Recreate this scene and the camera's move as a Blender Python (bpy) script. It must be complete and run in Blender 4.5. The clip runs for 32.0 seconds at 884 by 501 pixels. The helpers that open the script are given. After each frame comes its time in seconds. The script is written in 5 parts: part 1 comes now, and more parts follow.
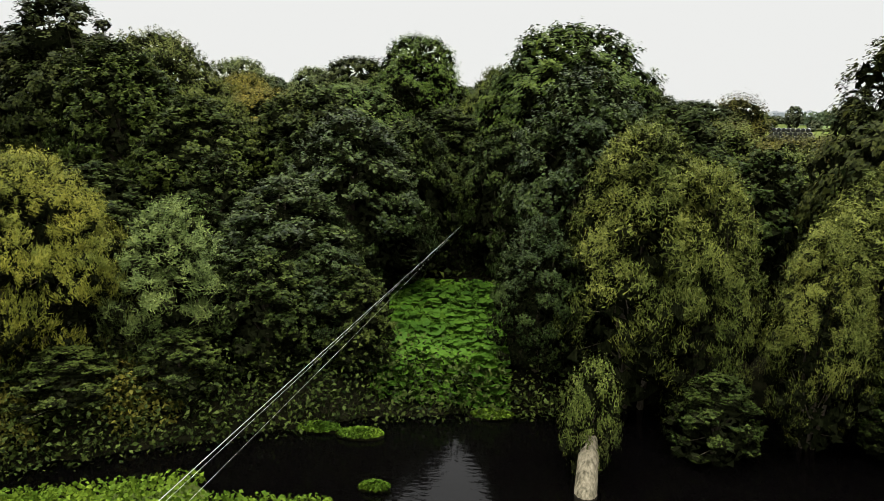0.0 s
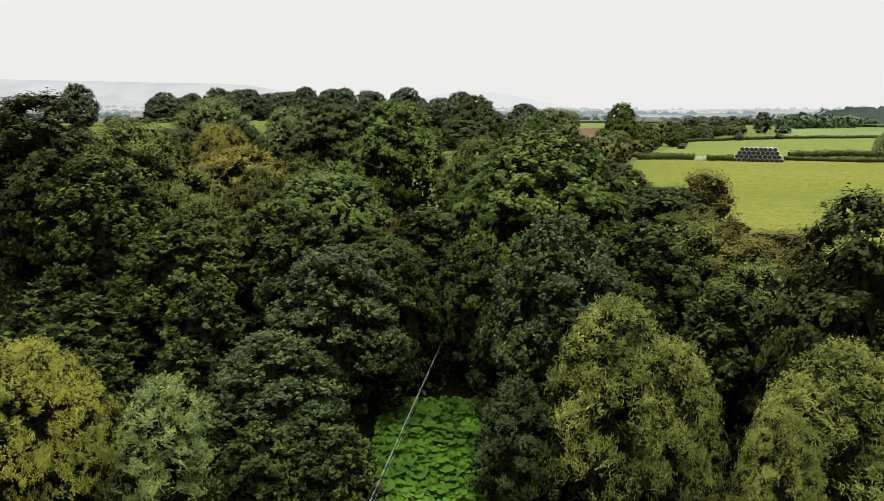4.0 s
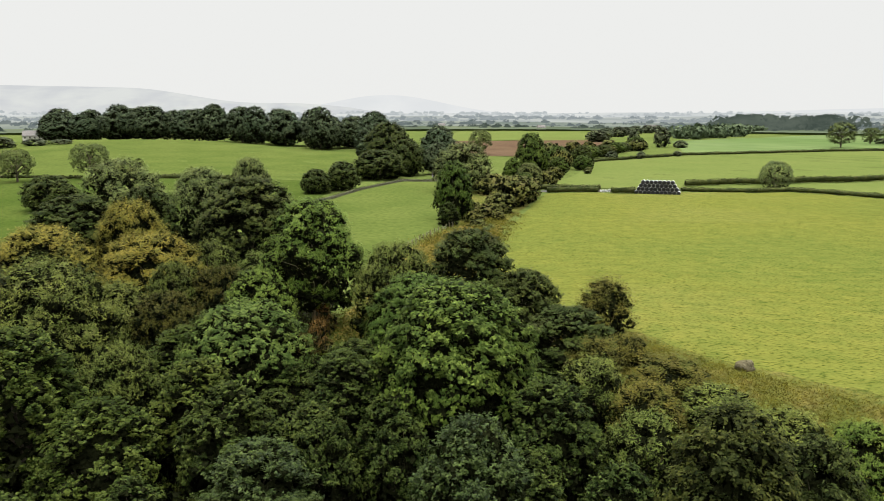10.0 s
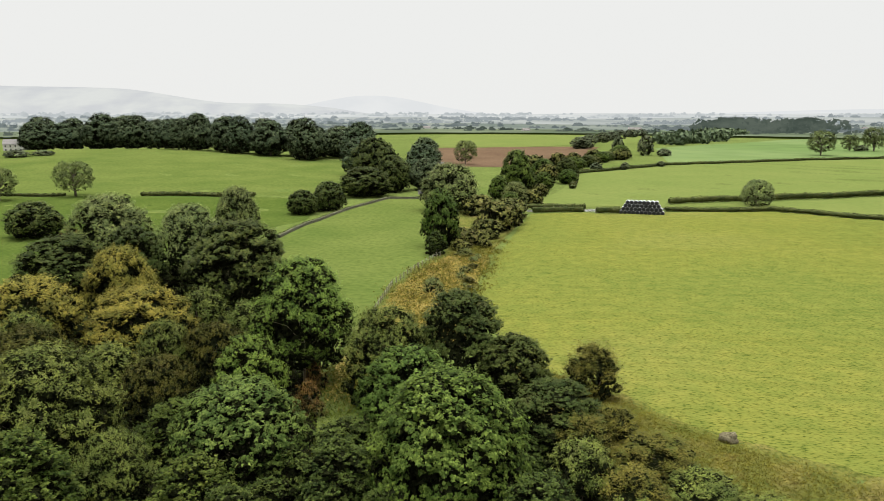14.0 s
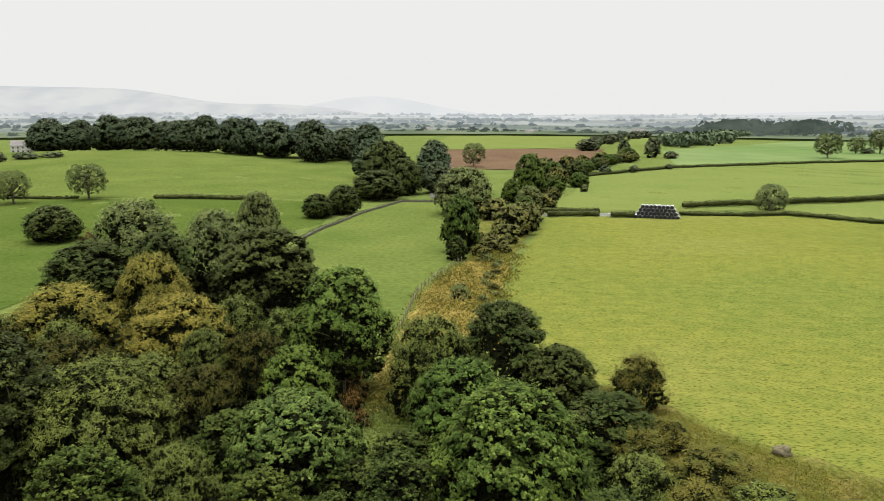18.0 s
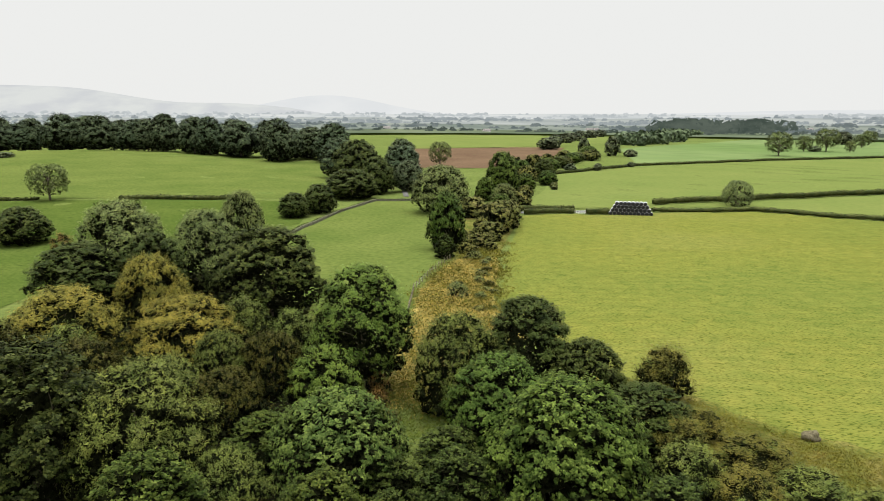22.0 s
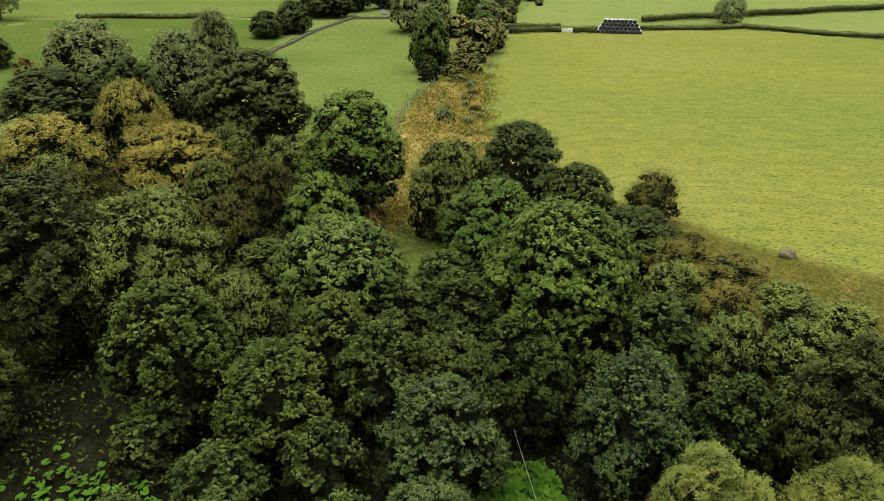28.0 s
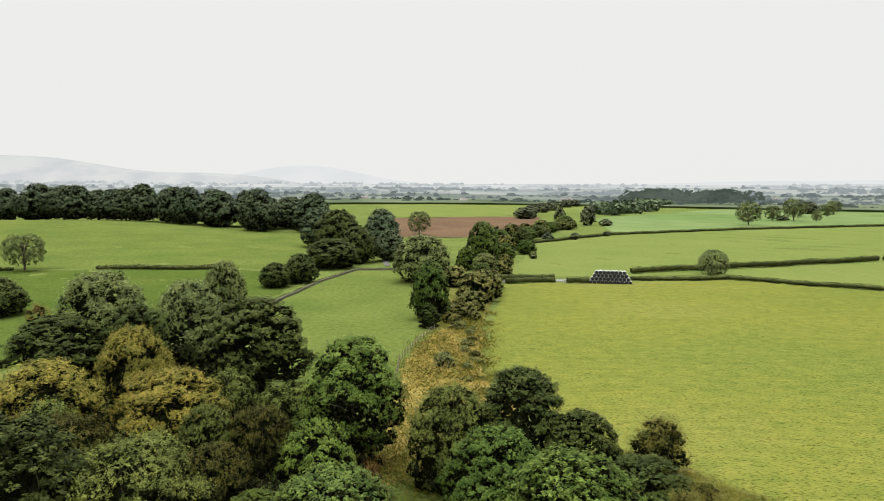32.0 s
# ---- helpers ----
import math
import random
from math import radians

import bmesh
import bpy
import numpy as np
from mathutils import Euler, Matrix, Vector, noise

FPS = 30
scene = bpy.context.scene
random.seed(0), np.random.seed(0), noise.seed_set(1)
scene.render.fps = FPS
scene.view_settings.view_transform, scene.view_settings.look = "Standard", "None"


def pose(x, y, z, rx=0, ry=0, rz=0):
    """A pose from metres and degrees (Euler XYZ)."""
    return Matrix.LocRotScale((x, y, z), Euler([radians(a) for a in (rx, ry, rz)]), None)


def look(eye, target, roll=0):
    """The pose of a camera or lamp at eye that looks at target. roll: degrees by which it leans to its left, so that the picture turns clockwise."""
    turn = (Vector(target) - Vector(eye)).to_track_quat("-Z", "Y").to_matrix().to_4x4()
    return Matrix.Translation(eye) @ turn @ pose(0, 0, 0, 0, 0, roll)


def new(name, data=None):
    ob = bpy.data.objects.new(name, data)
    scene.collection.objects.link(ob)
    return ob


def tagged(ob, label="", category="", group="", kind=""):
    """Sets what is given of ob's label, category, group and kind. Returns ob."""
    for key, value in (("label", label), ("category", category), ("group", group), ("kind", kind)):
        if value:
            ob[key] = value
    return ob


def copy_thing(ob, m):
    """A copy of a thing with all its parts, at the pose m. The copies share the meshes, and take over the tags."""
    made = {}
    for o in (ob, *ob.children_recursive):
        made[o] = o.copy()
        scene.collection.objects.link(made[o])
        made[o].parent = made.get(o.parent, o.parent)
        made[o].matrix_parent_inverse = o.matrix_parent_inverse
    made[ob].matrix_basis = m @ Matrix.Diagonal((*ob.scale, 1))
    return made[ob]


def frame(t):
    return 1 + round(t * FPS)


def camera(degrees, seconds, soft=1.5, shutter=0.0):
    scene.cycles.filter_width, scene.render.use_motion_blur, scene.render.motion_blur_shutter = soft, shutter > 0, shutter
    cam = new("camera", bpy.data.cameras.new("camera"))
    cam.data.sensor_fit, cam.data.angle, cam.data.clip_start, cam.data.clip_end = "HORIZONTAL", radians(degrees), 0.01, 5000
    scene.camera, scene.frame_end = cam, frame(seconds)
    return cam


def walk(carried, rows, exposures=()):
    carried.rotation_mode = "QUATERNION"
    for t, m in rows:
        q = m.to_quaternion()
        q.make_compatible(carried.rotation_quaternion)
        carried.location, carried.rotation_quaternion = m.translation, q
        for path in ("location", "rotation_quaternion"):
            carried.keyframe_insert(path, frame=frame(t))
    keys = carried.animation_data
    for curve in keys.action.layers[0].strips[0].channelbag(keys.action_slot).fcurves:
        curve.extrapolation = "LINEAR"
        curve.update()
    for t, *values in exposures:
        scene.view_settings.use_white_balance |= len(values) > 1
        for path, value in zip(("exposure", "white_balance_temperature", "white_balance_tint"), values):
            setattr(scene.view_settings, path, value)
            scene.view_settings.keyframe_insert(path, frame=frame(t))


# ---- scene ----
cam = camera(65.9, 32.0, soft=0.7)
PATH = [
    (0, (0.00, 0.00, 5.95), (-0.283, 9.805, 4.007), 0.96),
    (0.5, (-0.07, 0.01, 6.65), (-0.347, 9.813, 4.684), 0.86),
    (1, (-0.04, 0.01, 7.86), (-0.369, 9.779, 5.766), 0.56),
    (1.5, (-0.20, -0.07, 8.72), (-0.503, 9.718, 6.681), 0.56),
    (2, (-0.27, -0.17, 9.44), (-0.571, 9.631, 7.474), 0.46),
    (2.5, (-0.30, -0.21, 10.30), (-0.575, 9.586, 8.325), 0.26),
    (3, (-0.25, -0.22, 11.14), (-0.473, 9.582, 9.153), -0.03),
    (3.5, (-0.22, -0.20, 11.70), (-0.324, 9.616, 9.769), 0.07),
    (5.5, (-0.05, -0.21, 14.67), (0.422, 9.588, 12.719), -0.07),
    (6, (-0.05, -0.27, 15.36), (0.559, 9.526, 13.433), -0.06),
    (6.5, (-0.11, -0.31, 16.07), (0.665, 9.478, 14.164), -0.05),
    (7, (-0.12, -0.27, 16.83), (0.788, 9.508, 14.924), -0.04),
    (7.5, (-0.12, -0.27, 17.76), (0.881, 9.487, 15.833), -0.13),
    (8, (-0.18, -0.28, 18.58), (0.916, 9.472, 16.657), -0.13),
    (8.5, (-0.16, -0.28, 19.33), (0.999, 9.469, 17.426), -0.12),
    (9, (-0.15, -0.30, 20.16), (1.050, 9.444, 18.256), -0.12),
    (9.5, (-0.19, -0.35, 21.06), (1.051, 9.385, 19.160), -0.02),
    (10, (-0.18, -0.41, 21.98), (1.078, 9.330, 20.078), -0.02),
    (10.5, (-0.16, -0.36, 22.86), (1.157, 9.369, 20.951), -0.11),
    (11, (-0.08, -0.33, 23.64), (1.269, 9.389, 21.727), -0.11),
    (11.5, (0.04, -0.14, 24.33), (1.428, 9.580, 22.448), -0.11),
    (12, (0.08, -0.14, 25.13), (1.521, 9.578, 23.248), -0.10),
    (12.5, (0.12, -0.23, 26.02), (1.561, 9.481, 24.124), -0.00),
    (13, (0.07, -0.13, 26.74), (1.515, 9.577, 24.838), -0.00),
    (13.5, (-0.19, -0.10, 27.51), (1.270, 9.607, 25.616), -0.00),
    (14, (-0.56, -0.03, 28.19), (0.911, 9.672, 26.282), -0.00),
    (14.5, (-0.97, 0.11, 28.75), (0.494, 9.820, 26.843), 0.10),
    (16.5, (-3.07, 0.52, 29.15), (-1.603, 10.229, 27.252), 0.10),
    (17, (-3.63, 0.57, 29.17), (-2.163, 10.278, 27.267), 0.10),
    (17.5, (-4.18, 0.64, 29.19), (-2.710, 10.347, 27.291), -0.00),
    (18, (-4.77, 0.76, 29.15), (-3.308, 10.466, 27.251), 0.10),
    (18.5, (-5.48, 0.93, 29.11), (-4.020, 10.641, 27.203), 0.10),
    (19, (-6.28, 1.10, 29.10), (-4.807, 10.806, 27.189), 0.10),
    (19.5, (-7.10, 1.25, 29.04), (-5.607, 10.956, 27.137), 0.10),
    (20, (-8.04, 1.44, 28.99), (-6.501, 11.131, 27.084), 0.10),
    (20.5, (-8.96, 1.57, 28.96), (-7.330, 11.248, 27.048), 0.11),
    (21, (-9.84, 1.75, 28.93), (-8.081, 11.407, 27.020), 0.12),
    (21.5, (-10.68, 1.83, 28.91), (-8.765, 11.459, 27.004), 0.12),
    (22, (-11.47, 1.95, 28.86), (-9.365, 11.538, 26.952), 0.13),
    (22.5, (-12.22, 2.10, 28.82), (-9.957, 11.656, 26.921), 0.24),
    (23, (-12.92, 2.17, 28.83), (-10.534, 11.696, 26.924), 0.34),
    (23.5, (-13.29, 2.38, 28.80), (-10.843, 11.880, 26.884), 0.35),
    (24, (-13.40, 2.44, 28.81), (-10.971, 11.927, 26.801), 0.25),
    (24.5, (-13.32, 2.55, 28.73), (-10.923, 11.992, 26.492), 0.16),
    (25, (-13.30, 2.39, 28.76), (-10.909, 11.741, 26.138), 0.19),
    (25.5, (-13.29, 2.35, 28.77), (-10.925, 11.559, 25.657), 0.22),
    (26, (-13.25, 2.37, 28.73), (-10.933, 11.392, 25.096), 0.17),
    (26.5, (-13.20, 2.41, 28.76), (-10.932, 11.252, 24.676), 0.12),
    (28.5, (-12.94, 2.17, 29.16), (-10.703, 10.899, 24.829), 0.15),
    (29, (-13.04, 2.15, 29.20), (-10.764, 11.036, 25.231), 0.11),
    (29.5, (-13.09, 2.19, 29.16), (-10.742, 11.281, 25.725), 0.15),
    (30, (-13.07, 2.05, 29.21), (-10.681, 11.328, 26.356), 0.20),
    (30.5, (-13.09, 1.93, 29.24), (-10.667, 11.361, 26.960), 0.27),
    (31, (-13.10, 1.87, 29.25), (-10.644, 11.409, 27.514), 0.14),
    (31.5, (-13.09, 1.72, 29.28), (-10.635, 11.331, 27.990), 0.02),
    (32, (-13.14, 1.88, 29.21), (-10.671, 11.528, 28.294), 0.21),
]
walk(cam, [(t, look(eye, target, roll)) for t, eye, target, roll in PATH])

# ---- world, sun, exposure ----
world = bpy.data.worlds.new("overcast_sky")
scene.world = world
world.use_nodes = True
wn, wl = world.node_tree.nodes, world.node_tree.links
sky = wn.new("ShaderNodeTexSky")
sky.sky_type, sky.sun_disc = "NISHITA", False
sky.sun_elevation, sky.sun_rotation = radians(70), radians(-34)
sky.air_density, sky.dust_density = 1.0, 4.0
dim = wn.new("ShaderNodeMix")
dim.data_type = "RGBA"
dim.inputs[0].default_value = 0.985
wl.new(sky.outputs[0], dim.inputs[6])
dim.inputs[7].default_value = (8.55, 8.6, 8.45, 1)
# a thick overcast sky is several times as bright overhead as at the horizon
where_sky = wn.new("ShaderNodeTexCoord")
split = wn.new("ShaderNodeSeparateXYZ")
wl.new(where_sky.outputs["Generated"], split.inputs[0])
rising = wn.new("ShaderNodeMapRange")
rising.interpolation_type = "SMOOTHSTEP"
rising.inputs[1].default_value, rising.inputs[2].default_value = 0.52, 1.0
rising.inputs[3].default_value, rising.inputs[4].default_value = 1.0, 12.6
wl.new(split.outputs[2], rising.inputs[0])
over = wn.new("ShaderNodeVectorMath")
over.operation = "SCALE"
wl.new(dim.outputs[2], over.inputs[0])
wl.new(rising.outputs[0], over.inputs[3])
wl.new(over.outputs[0], wn["Background"].inputs[0])
wn["Background"].inputs[1].default_value = 0.1

sun = new("sun", bpy.data.lights.new("sun", "SUN"))
sun.data.energy, sun.data.angle, sun.data.color = 1.5, radians(30), (1.0, 0.97, 0.9)
sun.matrix_world = look((-12, 18, 60), (0, 0, 0))
scene.view_settings.exposure = 0.0


# ---- materials ----
def material(name, rough=0.8, metal=0.0, spec=0.3):
    m = bpy.data.materials.new(name)
    m.use_nodes = True
    b = m.node_tree.nodes["Principled BSDF"]
    b.inputs["Roughness"].default_value, b.inputs["Metallic"].default_value = rough, metal
    b.inputs["Specular IOR Level"].default_value = spec
    return m, m.node_tree.nodes, m.node_tree.links, b


def ramp(nodes, links, source, stops):
    r = nodes.new("ShaderNodeValToRGB")
    while len(r.color_ramp.elements) < len(stops):
        r.color_ramp.elements.new(0.5)
    for e, (at, c) in zip(r.color_ramp.elements, stops):
        e.position, e.color = at, (*c, 1)
    links.new(source, r.inputs[0])
    return r.outputs[0]


def mixed(nodes, links, kind, fac, a, b):
    n = nodes.new("ShaderNodeMix")
    n.data_type, n.blend_type = "RGBA", kind
    for slot, v in ((0, fac), (6, a), (7, b)):
        if hasattr(v, "is_output"):
            links.new(v, n.inputs[slot])
        elif slot == 0:
            n.inputs[0].default_value = v
        else:
            n.inputs[slot].default_value = (*v, 1)
    return n.outputs[2]


def noise_of(nodes, links, scale, detail=4.0, stretch=None, turn=0.0):
    geo = nodes.new("ShaderNodeNewGeometry")
    n = nodes.new("ShaderNodeTexNoise")
    n.inputs["Scale"].default_value, n.inputs["Detail"].default_value = scale, detail
    if stretch:
        mp = nodes.new("ShaderNodeMapping")
        mp.vector_type = "TEXTURE"
        mp.inputs["Scale"].default_value = [1 / v for v in stretch]
        mp.inputs["Rotation"].default_value = (0, 0, turn)
        links.new(geo.outputs["Position"], mp.inputs[0])
        links.new(mp.outputs[0], n.inputs["Vector"])
    else:
        links.new(geo.outputs["Position"], n.inputs["Vector"])
    return n.outputs[0]


def bumped(nodes, links, bsdf, height, strength, distance):
    b = nodes.new("ShaderNodeBump")
    b.inputs["Strength"].default_value, b.inputs["Distance"].default_value = strength, distance
    links.new(height, b.inputs["Height"])
    links.new(b.outputs[0], bsdf.inputs["Normal"])


def leaf_material(name, dark, light, through_light=0.03, rough=0.5, spec=0.02, odd=None):
    """Leaves: every leaf its own shade, every tree its own cast, patches of older and younger growth."""
    m, nodes, links, b = material(name, rough, 0, spec)
    geo = nodes.new("ShaderNodeNewGeometry")
    info = nodes.new("ShaderNodeObjectInfo")
    dark, light = [[w * v for w, v in zip((0.61, 0.555, 0.52), end)] for end in (dark, light)]
    col = ramp(nodes, links, geo.outputs["Random Per Island"], ((0.0, dark), (1.0, light)))
    patch = ramp(nodes, links, noise_of(nodes, links, 0.55, 3), ((0.32, (0.56, 0.62, 0.58)), (0.68, (1.30, 1.24, 1.1))))
    col = mixed(nodes, links, "MULTIPLY", 1.0, col, patch)
    cast = ramp(nodes, links, info.outputs["Random"], ((0.0, (0.90, 0.97, 0.96)), (1.0, (1.08, 1.04, 0.98))))
    col = mixed(nodes, links, "MULTIPLY", 1.0, col, cast)
    if odd:
        few = ramp(nodes, links, noise_of(nodes, links, 0.9, 4), ((0.55, (0, 0, 0)), (0.72, (1, 1, 1))))
        col = mixed(nodes, links, "MIX", few, col, [0.58 * v for v in odd])
    links.new(col, b.inputs["Base Color"])
    tr = nodes.new("ShaderNodeBsdfTranslucent")
    links.new(col, tr.inputs[0])
    mx = nodes.new("ShaderNodeMixShader")
    mx.inputs[0].default_value = through_light
    links.new(b.outputs[0], mx.inputs[1])
    links.new(tr.outputs[0], mx.inputs[2])
    links.new(mx.outputs[0], nodes["Material Output"].inputs[0])
    return m


def ground_material(name, stops, coarse, fine, bump=0.25, rough=0.95, second=None, grain=1.0):
    """Grass or soil seen from above: broad patches, tufts, fine relief."""
    m, nodes, links, b = material(name, rough, 0, 0.0)
    stops = [(at, [0.655 * v for v in c]) for at, c in stops]
    broad = ramp(nodes, links, noise_of(nodes, links, coarse, 5), stops)
    tuft = noise_of(nodes, links, fine, 6)
    shade = ramp(nodes, links, tuft, ((0.36, (1 - 0.40 * grain, 1 - 0.34 * grain, 1 - 0.42 * grain)), (0.5, (1.0, 1.0, 1.0)), (0.66, (1 + 0.32 * grain, 1 + 0.26 * grain, 1 + 0.16 * grain))))
    col = mixed(nodes, links, "MULTIPLY", 1.0, broad, shade)
    if second:
        scale, colour, low, high = second
        where = ramp(nodes, links, noise_of(nodes, links, scale, 5), ((low, (0, 0, 0)), (high, (1, 1, 1))))
        col = mixed(nodes, links, "MIX", where, col, [0.655 * v for v in colour])
    links.new(col, b.inputs["Base Color"])
    bumped(nodes, links, b, tuft, bump, 0.3)
    return m


def hay_material(name):
    """Aftermath of a mown field: yellow-green stubble with short dark tufts, drawn out along the mower's rows."""
    m, nodes, links, b = material(name, 0.95, 0, 0.0)
    col = ramp(nodes, links, noise_of(nodes, links, 0.016, 5), ((0.38, (0.0640, 0.0735, 0.0169)), (0.52, (0.0736, 0.0782, 0.0174)), (0.66, (0.0802, 0.0821, 0.0220))))
    tuft = noise_of(nodes, links, 4.0, 4, (0.62, 1.5, 1.0), -0.3)
    for fac, stops in ((tuft, ((0.35, (0.40, 0.48, 0.38)), (0.45, (0.93, 0.96, 0.93)), (0.62, (1.12, 1.08, 1.06)))),
                       (noise_of(nodes, links, 0.45, 4), ((0.35, (0.86, 0.92, 0.88)), (0.65, (1.12, 1.06, 1.04)))),
                       (noise_of(nodes, links, 1.0, 3, (0.02, 1.1, 0.2), -0.3), ((0.38, (0.94, 0.95, 0.94)), (0.52, (1.02, 1.02, 1.02))))):
        col = mixed(nodes, links, "MULTIPLY", 1.0, col, ramp(nodes, links, fac, stops))
    links.new(col, b.inputs["Base Color"])
    bumped(nodes, links, b, tuft, 0.5, 0.2)
    return m


ALDER = leaf_material("alder_leaves", (0.0075, 0.0165, 0.0038), (0.0680, 0.0980, 0.0255), odd=(0.0880, 0.1150, 0.0240))
RIVERALDER = leaf_material("river_alder_leaves", (0.0080, 0.0185, 0.0048), (0.0700, 0.1060, 0.0330), spec=0.05, rough=0.4, odd=(0.0800, 0.1150, 0.0280))
GREENALDER = leaf_material("green_alder_leaves", (0.0150, 0.0290, 0.0050), (0.0900, 0.1220, 0.0265), odd=(0.1100, 0.1340, 0.0290))
SYCAMORE = leaf_material("sycamore_leaves", (0.0250, 0.0510, 0.0090), (0.1090, 0.1660, 0.0370))
OAK = leaf_material("oak_leaves", (0.0162, 0.0307, 0.0072), (0.0812, 0.1074, 0.0314), odd=(0.0620, 0.0660, 0.0195))
MAPLE = leaf_material("maple_leaves", (0.0106, 0.0187, 0.0046), (0.0649, 0.0801, 0.0225))
ASH = leaf_material("ash_leaves", (0.0370, 0.0710, 0.0125), (0.1560, 0.2250, 0.0460))
BLUISH = leaf_material("young_sycamore_leaves", (0.035, 0.066, 0.015), (0.148, 0.200, 0.053))
WILLOW = leaf_material("willow_leaves", (0.0580, 0.0820, 0.0160), (0.2150, 0.2550, 0.0700))
OLIVE = leaf_material("goat_willow_leaves", (0.0440, 0.0660, 0.0140), (0.1640, 0.2070, 0.0560), odd=(0.1200, 0.1320, 0.0400))
SILVER = leaf_material("silver_willow_leaves", (0.0820, 0.1200, 0.0370), (0.2600, 0.3300, 0.1150))
YELLOW = leaf_material("yellow_willow_leaves", (0.0920, 0.0940, 0.0180), (0.2700, 0.2520, 0.0560), odd=(0.1150, 0.1300, 0.0320))
GOLD = leaf_material("gold_willow_leaves", (0.1137, 0.1290, 0.0198), (0.2924, 0.2973, 0.0594), odd=(0.1353, 0.1627, 0.0356))
BROWN = leaf_material("hawthorn_leaves", (0.0421, 0.0414, 0.0097), (0.1470, 0.1456, 0.0338), odd=(0.0735, 0.1030, 0.0203))
SCRUB = leaf_material("hedgerow_leaves", (0.0520, 0.0640, 0.0170), (0.1900, 0.2050, 0.0638), odd=(0.1650, 0.1200, 0.0510))
GREY = leaf_material("grey_willow_leaves", (0.0700, 0.0980, 0.0350), (0.1950, 0.2400, 0.0980))
RUST = leaf_material("dead_bracken_stems", (0.0900, 0.0540, 0.0190), (0.2300, 0.1450, 0.0480), odd=(0.1360, 0.1071, 0.0344))
FERN = leaf_material("herb_leaves", (0.0506, 0.1056, 0.0088), (0.1573, 0.2640, 0.0330), 0.3)
BUTTERBUR = leaf_material("butterbur_leaves", (0.0374, 0.0987, 0.0092), (0.0927, 0.2039, 0.0264), 0.3)
RUSH = leaf_material("rush_leaves", (0.2900, 0.2300, 0.0720), (0.4700, 0.3700, 0.1250), 0.2, 0.7, odd=(0.2600, 0.2500, 0.0700))
# olive leaves darkened in their colour to stand for shaded low growth
SHADEOLIVE = leaf_material("shade_dark_olive_leaves", (0.0230, 0.0270, 0.0065), (0.0880, 0.0930, 0.0230), odd=(0.0800, 0.0640, 0.0190))
FIELDTREE = leaf_material("open_field_tree_leaves", (0.0620, 0.0860, 0.0280), (0.1500, 0.1900, 0.0700))
AIRY = leaf_material("pale_bush_leaves", (0.0800, 0.1150, 0.0430), (0.2100, 0.2600, 0.1150))
# distance haze mixed into the leaf colour, paler and bluer than the near oaks
HAZEOAK = leaf_material("hazed_oak_leaves", (0.0560, 0.0740, 0.0460), (0.1350, 0.1650, 0.1080))
MEADOWGRASS = leaf_material("shaded_meadow_grass", (0.0480, 0.0820, 0.0090), (0.1250, 0.1700, 0.0250), 0.1, odd=(0.1300, 0.1250, 0.0300))
# the row's leaf colour is likewise lifted and blued for haze
HAZEROW = leaf_material("hazed_row_leaves", (0.0380, 0.0600, 0.0350), (0.1080, 0.1500, 0.0900))
BANKGRASS = leaf_material("long_bank_grass", (0.0930, 0.0980, 0.0130), (0.1600, 0.1540, 0.0250), odd=(0.1900, 0.1400, 0.0350))
# soil well below its own tone: the shade under the trees is in it
SHADESOIL = ground_material("shade_dark_soil", ((0.3, (0.004, 0.004, 0.002)), (0.7, (0.012, 0.012, 0.006))), 0.4, 3.0, 0.5)
MEADOW = ground_material("meadow_grass", ((0.3, (0.070, 0.095, 0.024)), (0.7, (0.097, 0.117, 0.034))), 0.03, 0.8, 0.2, grain=0.6)
HAYFIELD = hay_material("mown_grass")
NEARGRASS = ground_material("rich_meadow_grass", ((0.3, (0.042, 0.064, 0.013)), (0.7, (0.060, 0.080, 0.018))), 0.05, 1.2, 0.2, second=(0.35, (0.034, 0.050, 0.012), 0.62, 0.7), grain=0.5)
PASTURE = ground_material("grazed_grass", ((0.3, (0.060, 0.083, 0.0195)), (0.7, (0.085, 0.104, 0.0265))), 0.05, 0.9, 0.15, second=(0.30, (0.045, 0.064, 0.016), 0.70, 0.76), grain=0.4)
LUSH = ground_material("lush_grass", ((0.3, (0.0869, 0.1130, 0.0297)), (0.7, (0.1071, 0.1260, 0.0360))), 0.03, 0.5, 0.05, grain=0.22)
BANK = ground_material("rough_bank_grass", ((0.3, (0.062, 0.076, 0.016)), (0.52, (0.088, 0.090, 0.023)), (0.72, (0.135, 0.112, 0.038))), 0.28, 2.6, 0.6)
RUSHBED = ground_material("rush_bed", ((0.3, (0.130, 0.120, 0.034)), (0.52, (0.200, 0.166, 0.050)), (0.72, (0.250, 0.196, 0.068))), 0.28, 2.6, 0.6)
PLOUGH = ground_material("red_plough", ((0.3, (0.0780, 0.0510, 0.0320)), (0.7, (0.1040, 0.0690, 0.0430))), 0.03, 0.5, 0.2, grain=0.4)
ROADTOP = ground_material("asphalt", ((0.3, (0.067, 0.065, 0.064)), (0.7, (0.107, 0.103, 0.102))), 0.3, 3, 0.1)
FARLAND = ground_material("far_grass", ((0.35, (0.080, 0.119, 0.040)), (0.6, (0.104, 0.139, 0.054))), 0.006, 0.03, 0.05, grain=0.3)


